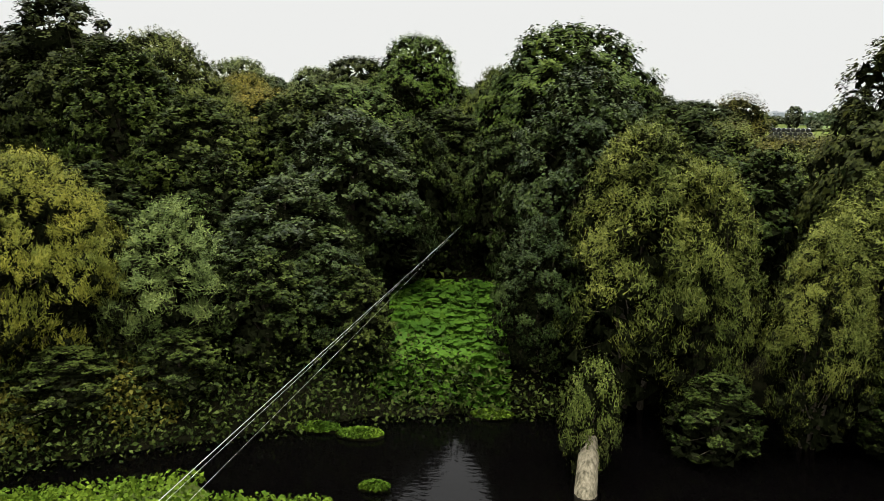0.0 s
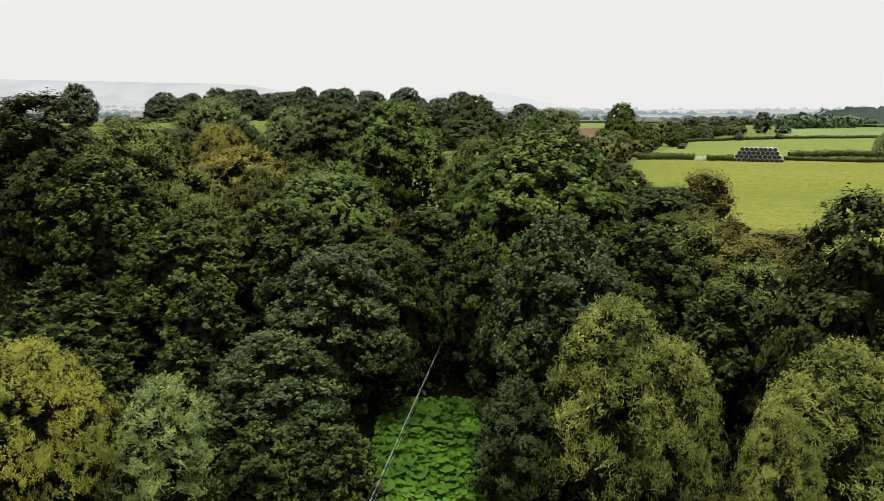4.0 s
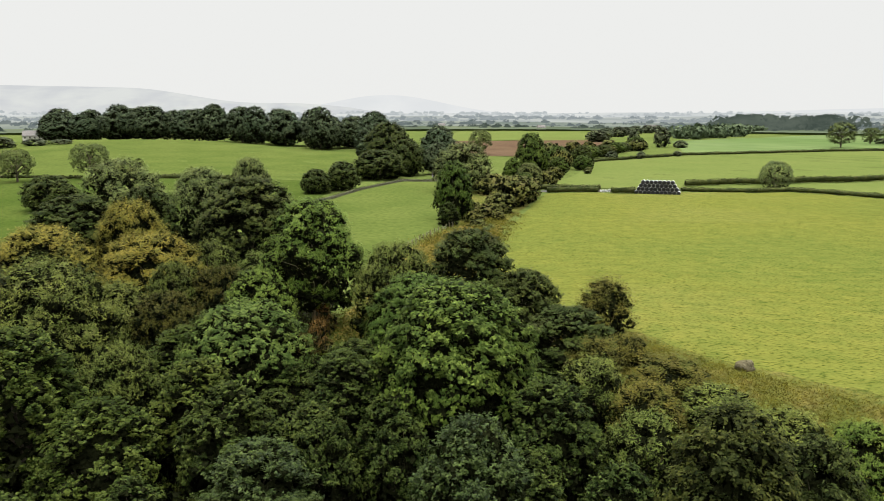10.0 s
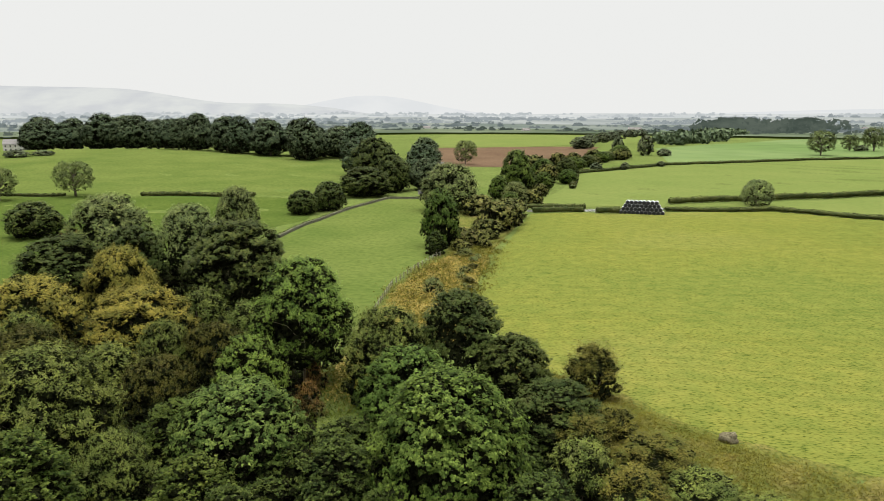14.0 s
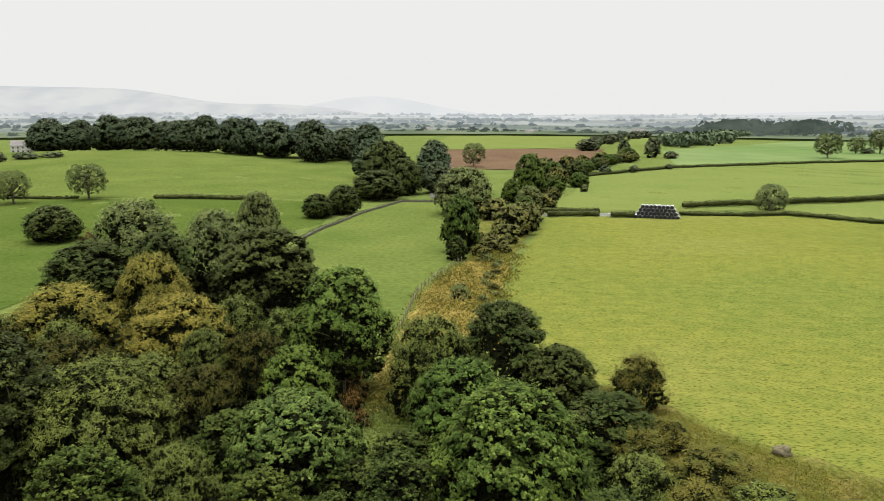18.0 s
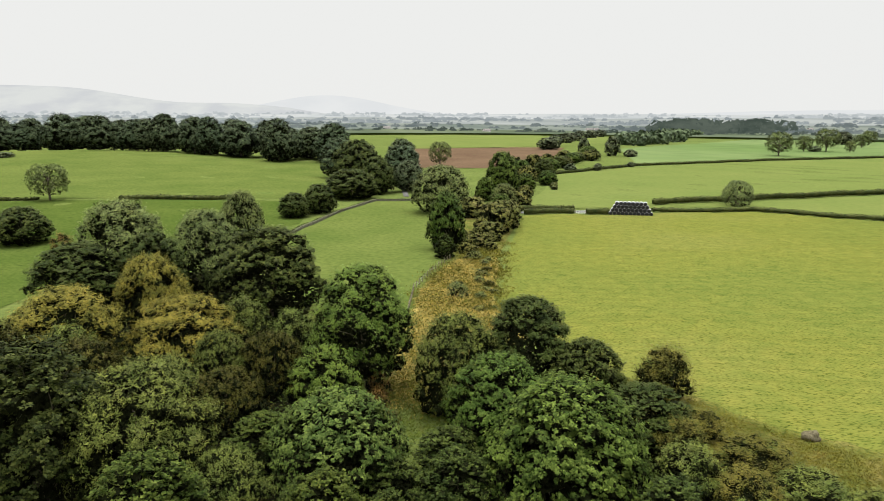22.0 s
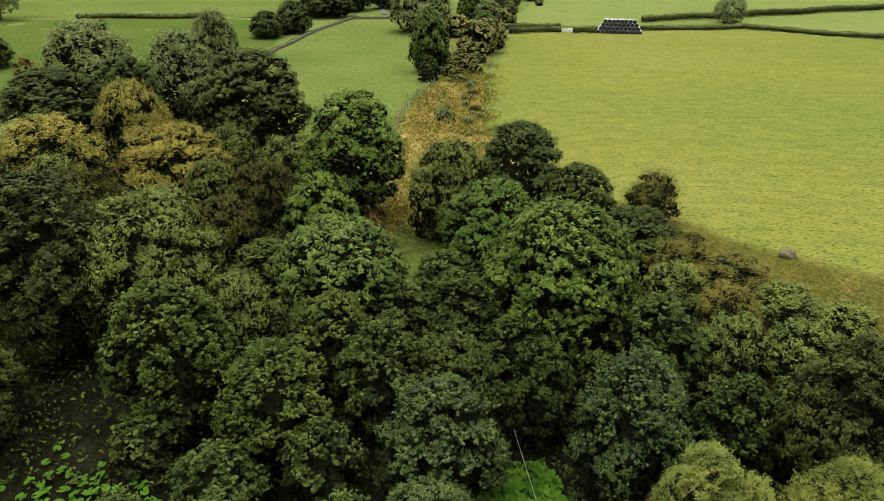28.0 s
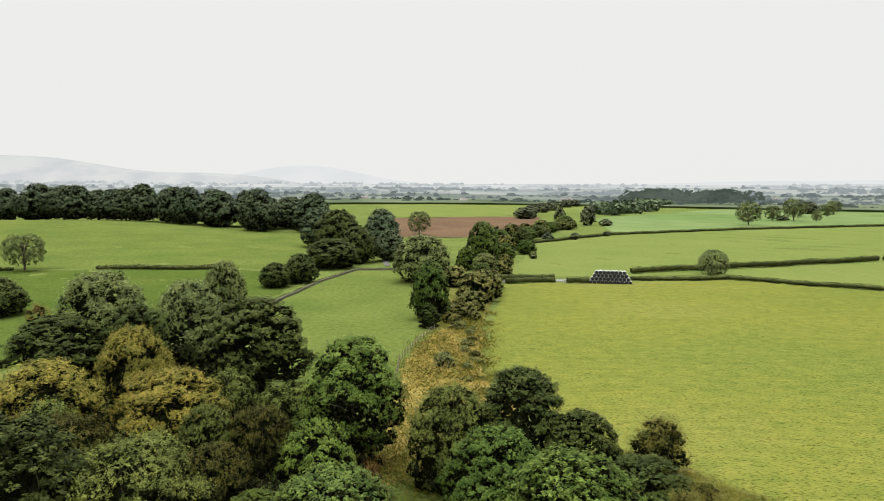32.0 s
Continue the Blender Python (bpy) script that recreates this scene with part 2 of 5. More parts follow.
def bark_material(name, low, high, scale=6.0):
    m, nodes, links, b = material(name, 0.9, 0, 0.0)
    n = noise_of(nodes, links, scale, 6, (3.0, 3.0, 0.7))
    links.new(ramp(nodes, links, n, ((0.3, low), (0.7, high))), b.inputs["Base Color"])
    bumped(nodes, links, b, n, 0.6, 0.05)
    return m


BARK = bark_material("dark_bark", (0.035, 0.028, 0.020), (0.110, 0.092, 0.070))
# far darker than bark: the shade inside the crowns is in this colour
SHADEWOOD = bark_material("shade_black_wood", (0.0035, 0.0045, 0.0018), (0.011, 0.0125, 0.0050))
PALEBARK = bark_material("pale_bark", (0.045, 0.040, 0.024), (0.19, 0.165, 0.115), 4.0)
STONE = bark_material("field_stone", (0.0300, 0.0310, 0.0190), (0.1300, 0.1270, 0.0900), 3.0)
MOUND = bark_material("weathered_heap", (0.0330, 0.0280, 0.0150), (0.1000, 0.0880, 0.0540), 4.0)
POSTWOOD = bark_material("fence_wood", (0.055, 0.046, 0.030), (0.14, 0.12, 0.085), 5.0)

WRAP, wrn, wrl, wrb = material("black_stretch_wrap", 0.35, 0, 0.35)
wrb.inputs["Base Color"].default_value = (0.010, 0.010, 0.013, 1)
bumped(wrn, wrl, wrb, noise_of(wrn, wrl, 5.0, 4), 0.5, 0.04)
# the sky's gleam on the black film, painted as pale grey patches
PAINTEDSHEEN, shn, shl, shb = material("painted_sheen_wrap", 0.25, 0, 0.8)
shl.new(ramp(shn, shl, noise_of(shn, shl, 1.4, 3), ((0.42, (0.02, 0.02, 0.024)), (0.52, (0.36, 0.37, 0.38)))), shb.inputs["Base Color"])
STEEL, stn, stl, stb = material("galvanised_wire", 0.45, 0.7, 0.5)
links_colour = ramp(stn, stl, noise_of(stn, stl, 4, 3), ((0.3, (0.32, 0.32, 0.31)), (0.7, (0.48, 0.48, 0.47))))
stl.new(links_colour, stb.inputs["Base Color"])
WATER, wan, wal, wab = material("dark_peaty_water", 0.04, 0, 0.5)
wab.inputs["Base Color"].default_value = (0.0006, 0.0005, 0.0005, 1)
wab.inputs["IOR"].default_value = 1.33
bumped(wan, wal, wab, noise_of(wan, wal, 2.2, 3, (1.0, 2.2, 1.0)), 0.06, 0.12)


def painted_haze_material(name, low, high, scale):
    """The far side of the plain, a backdrop: it glows, with the air's pale haze painted into its colour."""
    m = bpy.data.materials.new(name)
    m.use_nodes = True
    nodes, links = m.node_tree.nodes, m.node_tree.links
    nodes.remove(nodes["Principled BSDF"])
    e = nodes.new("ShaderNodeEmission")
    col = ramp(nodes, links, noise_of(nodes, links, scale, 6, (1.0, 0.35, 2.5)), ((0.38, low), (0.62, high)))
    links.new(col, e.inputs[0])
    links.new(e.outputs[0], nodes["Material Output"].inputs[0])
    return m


HILL = painted_haze_material("misty_hill", (0.635, 0.655, 0.670), (0.735, 0.755, 0.735), 0.006)
HILLFAR = painted_haze_material("mistier_hill", (0.755, 0.775, 0.785), (0.800, 0.815, 0.815), 0.004)
PLAINS = [painted_haze_material("misty_plain", low, high, 0.006) for low, high in (
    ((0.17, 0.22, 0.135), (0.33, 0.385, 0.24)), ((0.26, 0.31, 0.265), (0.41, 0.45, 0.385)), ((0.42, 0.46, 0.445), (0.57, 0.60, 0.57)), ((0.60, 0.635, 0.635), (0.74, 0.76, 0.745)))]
MISTWOODS = [painted_haze_material("misty_woods", low, high, 0.02) for low, high in (
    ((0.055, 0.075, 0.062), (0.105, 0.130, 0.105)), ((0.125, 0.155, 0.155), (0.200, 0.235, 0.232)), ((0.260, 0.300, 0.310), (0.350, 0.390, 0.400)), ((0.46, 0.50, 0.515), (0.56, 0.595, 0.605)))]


# ---- helpers for meshes ----
def part(name, mesh, mat, parent=None, label=""):
    ob = new(name, mesh)
    if mat and not mesh.materials:
        mesh.materials.append(mat)
    if parent:
        ob.parent = parent
    if label:
        ob["label"] = label
    return ob


def mesh_of(name, verts, faces, smooth=False):
    """A mesh from arrays whose faces all have the same number of corners."""
    verts, faces = np.asarray(verts, np.float32), np.asarray(faces, np.int32)
    me = bpy.data.meshes.new(name)
    me.vertices.add(len(verts))
    me.vertices.foreach_set("co", verts.ravel())
    me.loops.add(faces.size)
    me.loops.foreach_set("vertex_index", faces.ravel())
    me.polygons.add(len(faces))
    me.polygons.foreach_set("loop_start", np.arange(0, faces.size, faces.shape[1], dtype=np.int32))
    me.update(calc_edges=True)
    if smooth:
        me.polygons.foreach_set("use_smooth", np.ones(len(faces), bool))
    return me


def from_bm(name, bm, smooth=False):
    me = bpy.data.meshes.new(name)
    bm.to_mesh(me)
    bm.free()
    if smooth:
        me.polygons.foreach_set("use_smooth", np.ones(len(me.polygons), bool))
    return me


def s01(v):
    v = np.clip(v, 0.0, 1.0)
    return v * v * (3 - 2 * v)


# ---- the lie of the land ----
WATER_Z = -4.5


def far_edge(x):
    return np.where(x > -3, 22.7 + 0.12 * np.minimum(x, 60), np.maximum(22.34 + (x + 3) * 0.42, 8.0))


def near_edge(x):
    return np.where(x < -7.0, 17.3 + (x + 7) * 0.28, np.where(x < -3.2, 16.2, np.maximum(11.0, 16.2 - (x + 3.2) * 5.0)))


def ground_z(x, y):
    x, y = np.asarray(x, float), np.asarray(y, float)
    d = y - far_edge(x)
    plateau = 2.6 * s01((115 - y) / 65) * s01((x - 3) / 18)
    length = 30 - 14 * s01((x - 10) / 15) - 5 * s01((x - 30) / 10)
    z = WATER_Z + 1.1 * s01(d / 1.6) + (3.4 + plateau) * s01((d - 0.5) / length)
    z = np.where(d < 0, WATER_Z - 0.8 * s01(-d / 1.0), z)
    n = near_edge(x) - y
    z = np.where(n > -0.6, np.maximum(z, WATER_Z - 0.7 + 1.15 * s01((n + 0.6) / 1.0) + 0.5 * s01(n / 8)), z)
    z = z + 9.0 * np.exp(-((x + 150) / 170) ** 2 - ((y - 440) / 130) ** 2)
    z = z + 2.5 * s01((y - 300) / 300) * np.sin(x / 210 + 0.6) * s01((x + 60) / 120)
    z = z + 48 * s01((np.hypot(x, y) - 1100) / 2900)
    return z + 0.12 * np.sin(x * 0.21 + 1.3 * np.sin(y * 0.13)) * s01((d - 3) / 12)


def land_grid(name, xs, ys, mat):
    gx, gy = np.meshgrid(xs, ys)
    z = ground_z(gx, gy)
    n, k = len(ys), len(xs)
    i = (np.arange(n - 1)[:, None] * k + np.arange(k - 1)).ravel()
    return part(name, mesh_of(name, np.stack([gx, gy, z], -1).reshape(-1, 3), np.stack([i, i + 1, i + k + 1, i + k], -1), True), mat)


def steps(*runs):
    out = [np.arange(a, b, s) for a, b, s in runs]
    return np.concatenate(out)


ground = land_grid("ground", steps((-4200, -600, 120), (-600, -120, 24), (-120, -40, 5), (-40, 60, 0.8), (60, 200, 7), (200, 700, 25), (700, 4300, 120)),
                   steps((-600, -60, 60), (-60, 8, 4), (8, 60, 0.6), (60, 300, 5), (300, 800, 20), (800, 4400, 90)), MEADOW)
tagged(ground, "rough green meadow ground reaching to the horizon", "ground", kind="structure")

bm = bmesh.new()
bmesh.ops.create_grid(bm, x_segments=1, y_segments=1, size=1)
for v in bm.verts:
    v.co = (v.co.x * 70, 17 + v.co.y * 16, WATER_Z)
water = part("water", from_bm("water", bm), WATER)
tagged(water, "still dark peaty river water between wooded banks", "river", kind="structure")


def field(name, outline, mat, lift, cell, label, category="field", tuck=False):
    """A sheet of turf or soil over the ground, cut to an outline."""
    bm = bmesh.new()
    bm.faces.new([bm.verts.new((x, y, 0)) for x, y in outline])
    xs, ys = [p[0] for p in outline], [p[1] for p in outline]
    for axis, lo, hi in ((0, min(xs), max(xs)), (1, min(ys), max(ys))):
        for k in range(1, int((hi - lo) / cell) + 1):
            co, no = [0, 0, 0], [0, 0, 0]
            co[axis], no[axis] = lo + k * cell, 1
            bmesh.ops.bisect_plane(bm, geom=bm.verts[:] + bm.edges[:] + bm.faces[:], plane_co=co, plane_no=no)
    for v in bm.verts:
        v.co.z = float(ground_z(v.co.x, v.co.y)) + (-0.06 if tuck and v.is_boundary else lift)
    bm.normal_update()
    for f in bm.faces:
        if f.normal.z < 0:
            f.normal_flip()
    return tagged(part(name, from_bm(name, bm, True), mat), label, category, kind="structure")


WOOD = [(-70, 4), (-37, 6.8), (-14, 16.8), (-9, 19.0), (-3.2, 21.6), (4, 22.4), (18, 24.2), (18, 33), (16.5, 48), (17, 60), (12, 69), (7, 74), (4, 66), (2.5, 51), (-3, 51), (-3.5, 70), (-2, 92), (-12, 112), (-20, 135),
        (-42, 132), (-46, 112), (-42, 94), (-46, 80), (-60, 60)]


def inside(outline, x, y):
    hit = np.zeros(len(x), bool)
    for (x0, y0), (x1, y1) in zip(outline, outline[1:] + outline[:1]):
        cross = ((y0 > y) != (y1 > y)) & (x < (x1 - x0) * (y - y0) / (y1 - y0 + 1e-9) + x0)
        hit ^= cross
    return hit


# inside the wood's outline the ground takes the shade-darkened soil
ground.data.materials.append(SHADESOIL)
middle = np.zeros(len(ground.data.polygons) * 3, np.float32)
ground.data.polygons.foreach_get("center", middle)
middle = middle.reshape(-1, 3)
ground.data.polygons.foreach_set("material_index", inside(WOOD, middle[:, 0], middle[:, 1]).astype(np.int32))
field("hayfield", [(24.8, 56.5), (28.6, 49.3), (33.3, 43.0), (38, 38.5), (60, 31.5), (190, 16), (320, 60), (215, 132), (160, 156), (129, 190), (105, 192), (56, 196), (47, 175), (29, 129.5), (20, 104), (17.5, 80), (20, 66)],
      HAYFIELD, 0.24, 3.5, "large mown hayfield of yellow-green grass with faint mowing lines", tuck=True)
field("river_bank", [(17, 66), (21, 66), (26, 57), (30, 50), (35, 43.5), (40, 39), (60, 33), (190, 18), (190, 8), (60, 27), (28, 27), (19, 26), (17, 34), (16, 48), (16.5, 60)], BANK, 0.05, 1.2,
      "rough brown-green grass bank falling from the hayfield to the river", "bank", True)
field("rush_strip", [(-2.6, 74), (-1.6, 70), (0.8, 67), (3.2, 65.5), (5, 66), (12, 78), (17, 80), (20, 104), (28.5, 129), (31, 138), (21, 137), (15, 127), (8, 112), (2, 88), (-3, 72)], RUSHBED, 0.10, 2.0,
      "strip of tussocky yellow rushes between two fields", "rough grass", True)
field("overgrown_headland", [(21, 137.5), (31, 138.5), (39, 158), (47, 176), (55, 196), (42, 204), (34, 204), (27, 170)], BANK, 0.09, 5.0, "overgrown brown-green headland full of scrub", "rough grass")
field("paddock", [(9.2, 112.6), (20.9, 135.4), (26, 165), (33, 200), (33, 236), (18, 238), (4, 215), (-8, 186), (-14, 168), (-18, 140), (-12, 112), (-2, 95), (3.2, 89.6)], PASTURE, 0.06, 6.0,
      "small grazed green paddock with scattered darker tufts")
field("sheep_pasture", [(-420, 262), (-150, 262), (-40, 256), (0, 244), (12, 262), (20, 330), (6, 396), (-70, 440), (-180, 500), (-420, 540)], PASTURE, 0.12, 14.0,
      "sloping grazed pasture below a row of tall trees")
field("left_meadow", [(-420, 120), (-60, 100), (-52, 128), (-30, 160), (-10, 192), (-4, 238), (-40, 252), (-150, 258), (-420, 258)], NEARGRASS, 0.08, 10.0, "green meadow beyond the wood")
field("upper_field", [(58, 208), (104, 208), (110, 217), (228, 229), (430, 250), (640, 330), (446, 433), (300, 410), (190, 382), (118, 332), (88, 262)], LUSH, 0.10, 14.0,
      "smooth bright green field behind the lane")
field("lane_field", [(112, 206), (131, 199), (160, 166), (330, 110), (440, 240), (228, 222)], LUSH, 0.10, 10.0, "narrow green field between two hedges")
field("ploughed_field", [(52, 372), (100, 372), (150, 420), (232, 590), (190, 600), (84, 590), (66, 520)], PLOUGH, 0.18, 20.0, "bare reddish-brown ploughed field", "ploughed field")
field("ridge_field", [(84, 596), (190, 606), (245, 660), (420, 780), (700, 1150), (420, 1130), (165, 1060), (110, 800)], LUSH, 0.25, 40.0, "pale green field on a low far rise")
field("far_meadow", [(200, 396), (300, 420), (446, 445), (700, 520), (1150, 900), (1000, 1050), (720, 960), (440, 700), (270, 560)], FARLAND, 0.25, 40.0, "far green meadow with scattered trees")
field("road", [(28, 247), (30, 247), (34, 280), (42, 330), (62, 400), (59, 402), (40, 330), (32, 280)], ROADTOP, 0.30, 8.0, "narrow grey lane running between tall trees", "road")
field("lane", [(56, 199), (104, 198), (131, 192.5), (162, 160), (163.5, 162), (133, 195), (105, 201.5), (56, 203)], ROADTOP, 0.14, 8.0, "narrow farm lane between hedges", "road")


# ---- leaves, crowns, trees ----
def leaf_mesh(name, c, n, size, aspect, rng, fold=0.18, mat=None, broad=False, along=None):
    """Leaves at the places c, facing n: pointed blades of three corners, or broad kites folded along the rib."""
    k = len(c)
    n = n / np.maximum(np.linalg.norm(n, axis=1, keepdims=True), 1e-6)
    a = rng.normal(size=(k, 3))
    u = np.cross(n, a) if along is None else along - n * np.sum(along * n, axis=1, keepdims=True)
    u /= np.maximum(np.linalg.norm(u, axis=1, keepdims=True), 1e-6)
    v = np.cross(n, u)
    s = size[:, None]
    if broad:
        q = np.stack([c - u * s * 0.5, c + v * s * aspect * 0.5 + n * s * fold, c + u * s * 0.5, c - v * s * aspect * 0.5 + n * s * fold], 1)
    else:
        q = np.stack([c - u * s * 0.45 + v * s * aspect * 0.5, c - u * s * 0.45 - v * s * aspect * 0.5, c + u * s * 0.55 + n * s * 0.1], 1)
    me = mesh_of(name, q.reshape(-1, 3), np.arange(q.shape[1] * k).reshape(k, -1))
    if mat:
        me.materials.append(mat)
    return me


PROFILES = {
    "dome": lambda f: np.sqrt(np.clip(1 - (f * 1.25 - 0.25) ** 2, 0.02, 1)) * (0.72 + 0.28 * s01(f / 0.25)),
    "alder": lambda f: (1 - f ** 2.3) ** 0.62 * (0.80 + 0.20 * s01(f / 0.22)) + 0.03,
    "ash": lambda f: np.sqrt(np.clip(1 - (f * 1.5 - 0.62) ** 2, 0.03, 1)) * (0.8 + 0.2 * s01(f / 0.3)),
    "bush": lambda f: np.sqrt(np.clip(1 - (f * 1.02) ** 2.4, 0.04, 1)),
}


def crown_mesh(name, mat, rng, R, H, low, profile, sprays, per, leaf, aspect, reach, lift, masses=16, fill=0.26, loose=0.0, shade=0.88, cover=0.58, shade_fill=1.0):
    """A crown of height H above low: rounded boughs all over its outline, their outer sides covered with sprays of
    leaves.
    reach: a spray's length; lift: how far it turns upwards; shade: how much leaf the lower half lacks, baring the
    near-black fill."""
    prof = PROFILES[profile]
    tall = 0.85
    f = ((np.arange(masses) + rng.random(masses)) / masses) ** 0.85
    ang = np.arange(masses) * 2.399 + rng.random(masses) * 0.9
    size = R * (0.20 + 0.15 * rng.random(masses)) * (0.62 + 0.38 * prof(f)) * (20 / masses) ** 0.18
    rad = np.maximum(R * prof(f) * (0.90 + 0.14 * rng.random(masses)) - size * 0.85, 0)
    bough = np.stack([rad * np.cos(ang), rad * np.sin(ang), low + np.minimum(H * f, H - size * 0.9 * tall)], 1)
    share = size ** 2 / np.sum(size ** 2)
    heart = np.array([0, 0, low + 0.36 * H])
    squash = np.array([1, 1, 1 / tall])

    def skin(count, depth, bare=1.0):
        """Places on the outside of all the boughs together, and the way that each faces. bare: how many of the undersides carry any."""
        c = count * 7
        idx = rng.choice(masses, c, p=share)
        d = rng.normal(size=(c, 3)) + np.array([0, 0, 0.25])
        d /= np.linalg.norm(d, axis=1, keepdims=True)
        out = (bough[idx] - heart) * squash
        out /= np.maximum(np.linalg.norm(out, axis=1, keepdims=True), 1e-6)
        p = bough[idx] + d * (size[idx] * depth)[:, None] * np.array([1, 1, tall])
        free = (np.sum(d * out, axis=1) > -0.35) & (rng.random(c) < bare + (1 - bare) * s01((d[:, 2] + 0.40) / 0.85))
        if bare < 1:
            free &= rng.random(c) < 1 - shade * (1 - s01((p[:, 2] - low) / (0.68 * H)))
        for m in range(masses):
            free &= (idx == m) | (np.sum(((p - bough[m]) * squash) ** 2, axis=1) > (size[m] * depth * 0.93) ** 2)
        keep = np.flatnonzero(free)
        keep = keep[:count] if len(keep) >= count else rng.choice(keep, count)
        return p[keep], d[keep], out[keep]

    sprays = int(sprays * cover)
    per = int(per * 1.25)
    base, d, out = skin(sprays, 1.0, 0.2)
    base = base - d * (size.mean() * 0.5 * rng.random(sprays) ** 2)[:, None]
    axis = d + np.array([0, 0, lift]) + rng.normal(size=(sprays, 3)) * 0.22
    axis /= np.linalg.norm(axis, axis=1, keepdims=True)
    length = reach * (0.5 + rng.random(sprays))
    k = sprays * per
    s = np.repeat(np.arange(sprays), per)
    u = rng.random(k)
    wide = reach * (0.46 - 0.28 * u) * (1.0 if lift < 0.6 else 0.7)
    pos = base[s] + axis[s] * (length[s] * (u - 0.35))[:, None] + np.clip(rng.normal(size=(k, 3)), -1.8, 1.8) * wide[:, None] * 0.66
    nor = out[s] * (0.9 - 0.3 * loose) + d[s] * (0.4 - 0.2 * loose) + np.clip(rng.normal(size=(k, 3)), -2, 2) * (0.24 + 0.24 * loose) + np.array([0, 0, 0.12])
    pos[:, 2] = np.maximum(pos[:, 2], 0.05)
    big = leaf * (0.6 + 0.8 * rng.random(k))
    grain = axis[s] + rng.normal(size=(k, 3)) * (0.28 if aspect < 0.3 else 0.9)
    m = int(k * fill * 0.2)
    deep, face, _ = skin(m, 0.82, 0.1)
    deep[:, 2] = np.maximum(deep[:, 2], 0.1)
    pos, nor, grain = np.concatenate([pos, deep]), np.concatenate([nor, face + rng.normal(size=(m, 3)) * 0.3]), np.concatenate([grain, rng.normal(size=(m, 3))])
    big = np.concatenate([big, leaf * 1.7 * (0.7 + 0.6 * rng.random(m))])
    crown = leaf_mesh(name, pos, nor, big, aspect, rng, mat=mat, along=grain)
    # near-black blades on the boughs and round the crown's heart paint its inner shade
    m = int(shade_fill * 3.4 * R * (R + H) * 2 / (leaf * 3.0) ** 2)
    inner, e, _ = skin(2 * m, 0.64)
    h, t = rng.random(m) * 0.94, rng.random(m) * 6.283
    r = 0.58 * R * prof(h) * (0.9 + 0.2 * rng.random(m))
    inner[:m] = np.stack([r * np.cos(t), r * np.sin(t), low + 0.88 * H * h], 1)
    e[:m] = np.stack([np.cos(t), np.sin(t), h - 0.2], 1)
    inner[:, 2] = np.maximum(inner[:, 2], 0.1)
    shade_fill = leaf_mesh(name + "_inner", inner, e + rng.normal(size=(2 * m, 3)) * 0.3, leaf * 3.0 * (0.7 + 0.6 * rng.random(2 * m)), 0.75, rng, mat=SHADEWOOD)
    return crown, shade_fill, bough


def tube(points, radii, sides=7):
    """Corners and faces of a tapering round tube."""
    verts, faces = [], []
    pts = [Vector(p) for p in points]
    for i, (p, r) in enumerate(zip(pts, radii)):
        way = (pts[min(i + 1, len(pts) - 1)] - pts[max(i - 1, 0)]).normalized()
        side = way.cross(Vector((0.31, 0.87, 0.2))).normalized()
        other = way.cross(side)
        for k in range(sides):
            a = 2 * math.pi * k / sides
            verts.append(p + (side * math.cos(a) + other * math.sin(a)) * r)
    for i in range(len(pts) - 1):
        for k in range(sides):
            a, b = i * sides + k, i * sides + (k + 1) % sides
            faces.append((a, b, b + sides, a + sides))
    return verts, faces


def tubes_mesh(name, list_of, sides=7):
    verts, faces = [], []
    for pts, radii in list_of:
        v, f = tube(pts, radii, sides)
        faces += [tuple(i + len(verts) for i in q) for q in f]
        verts += v
    return mesh_of(name, [tuple(v) for v in verts], faces, True)


def limb_lines(lc, low, H, girth, rng, count):
    """Limbs that leave the trunk and reach the lobes of the crown."""
    out = []
    for i in rng.choice(len(lc), min(count, len(lc)), replace=False):
        tip = lc[i]
        start = np.array([0, 0, low * 0.6 + (tip[2] - low * 0.6) * 0.45])
        mid = (start + tip) / 2 + np.array([0, 0, 0.08 * H]) + rng.normal(size=3) * 0.03 * H
        out.append(([start, mid, tip], [girth * 0.42, girth * 0.24, girth * 0.06]))
    return out


KINDS = {}


def kind_of_tree(key, *spec, variants=3, **more):
    KINDS[key] = (spec, more, variants, [])


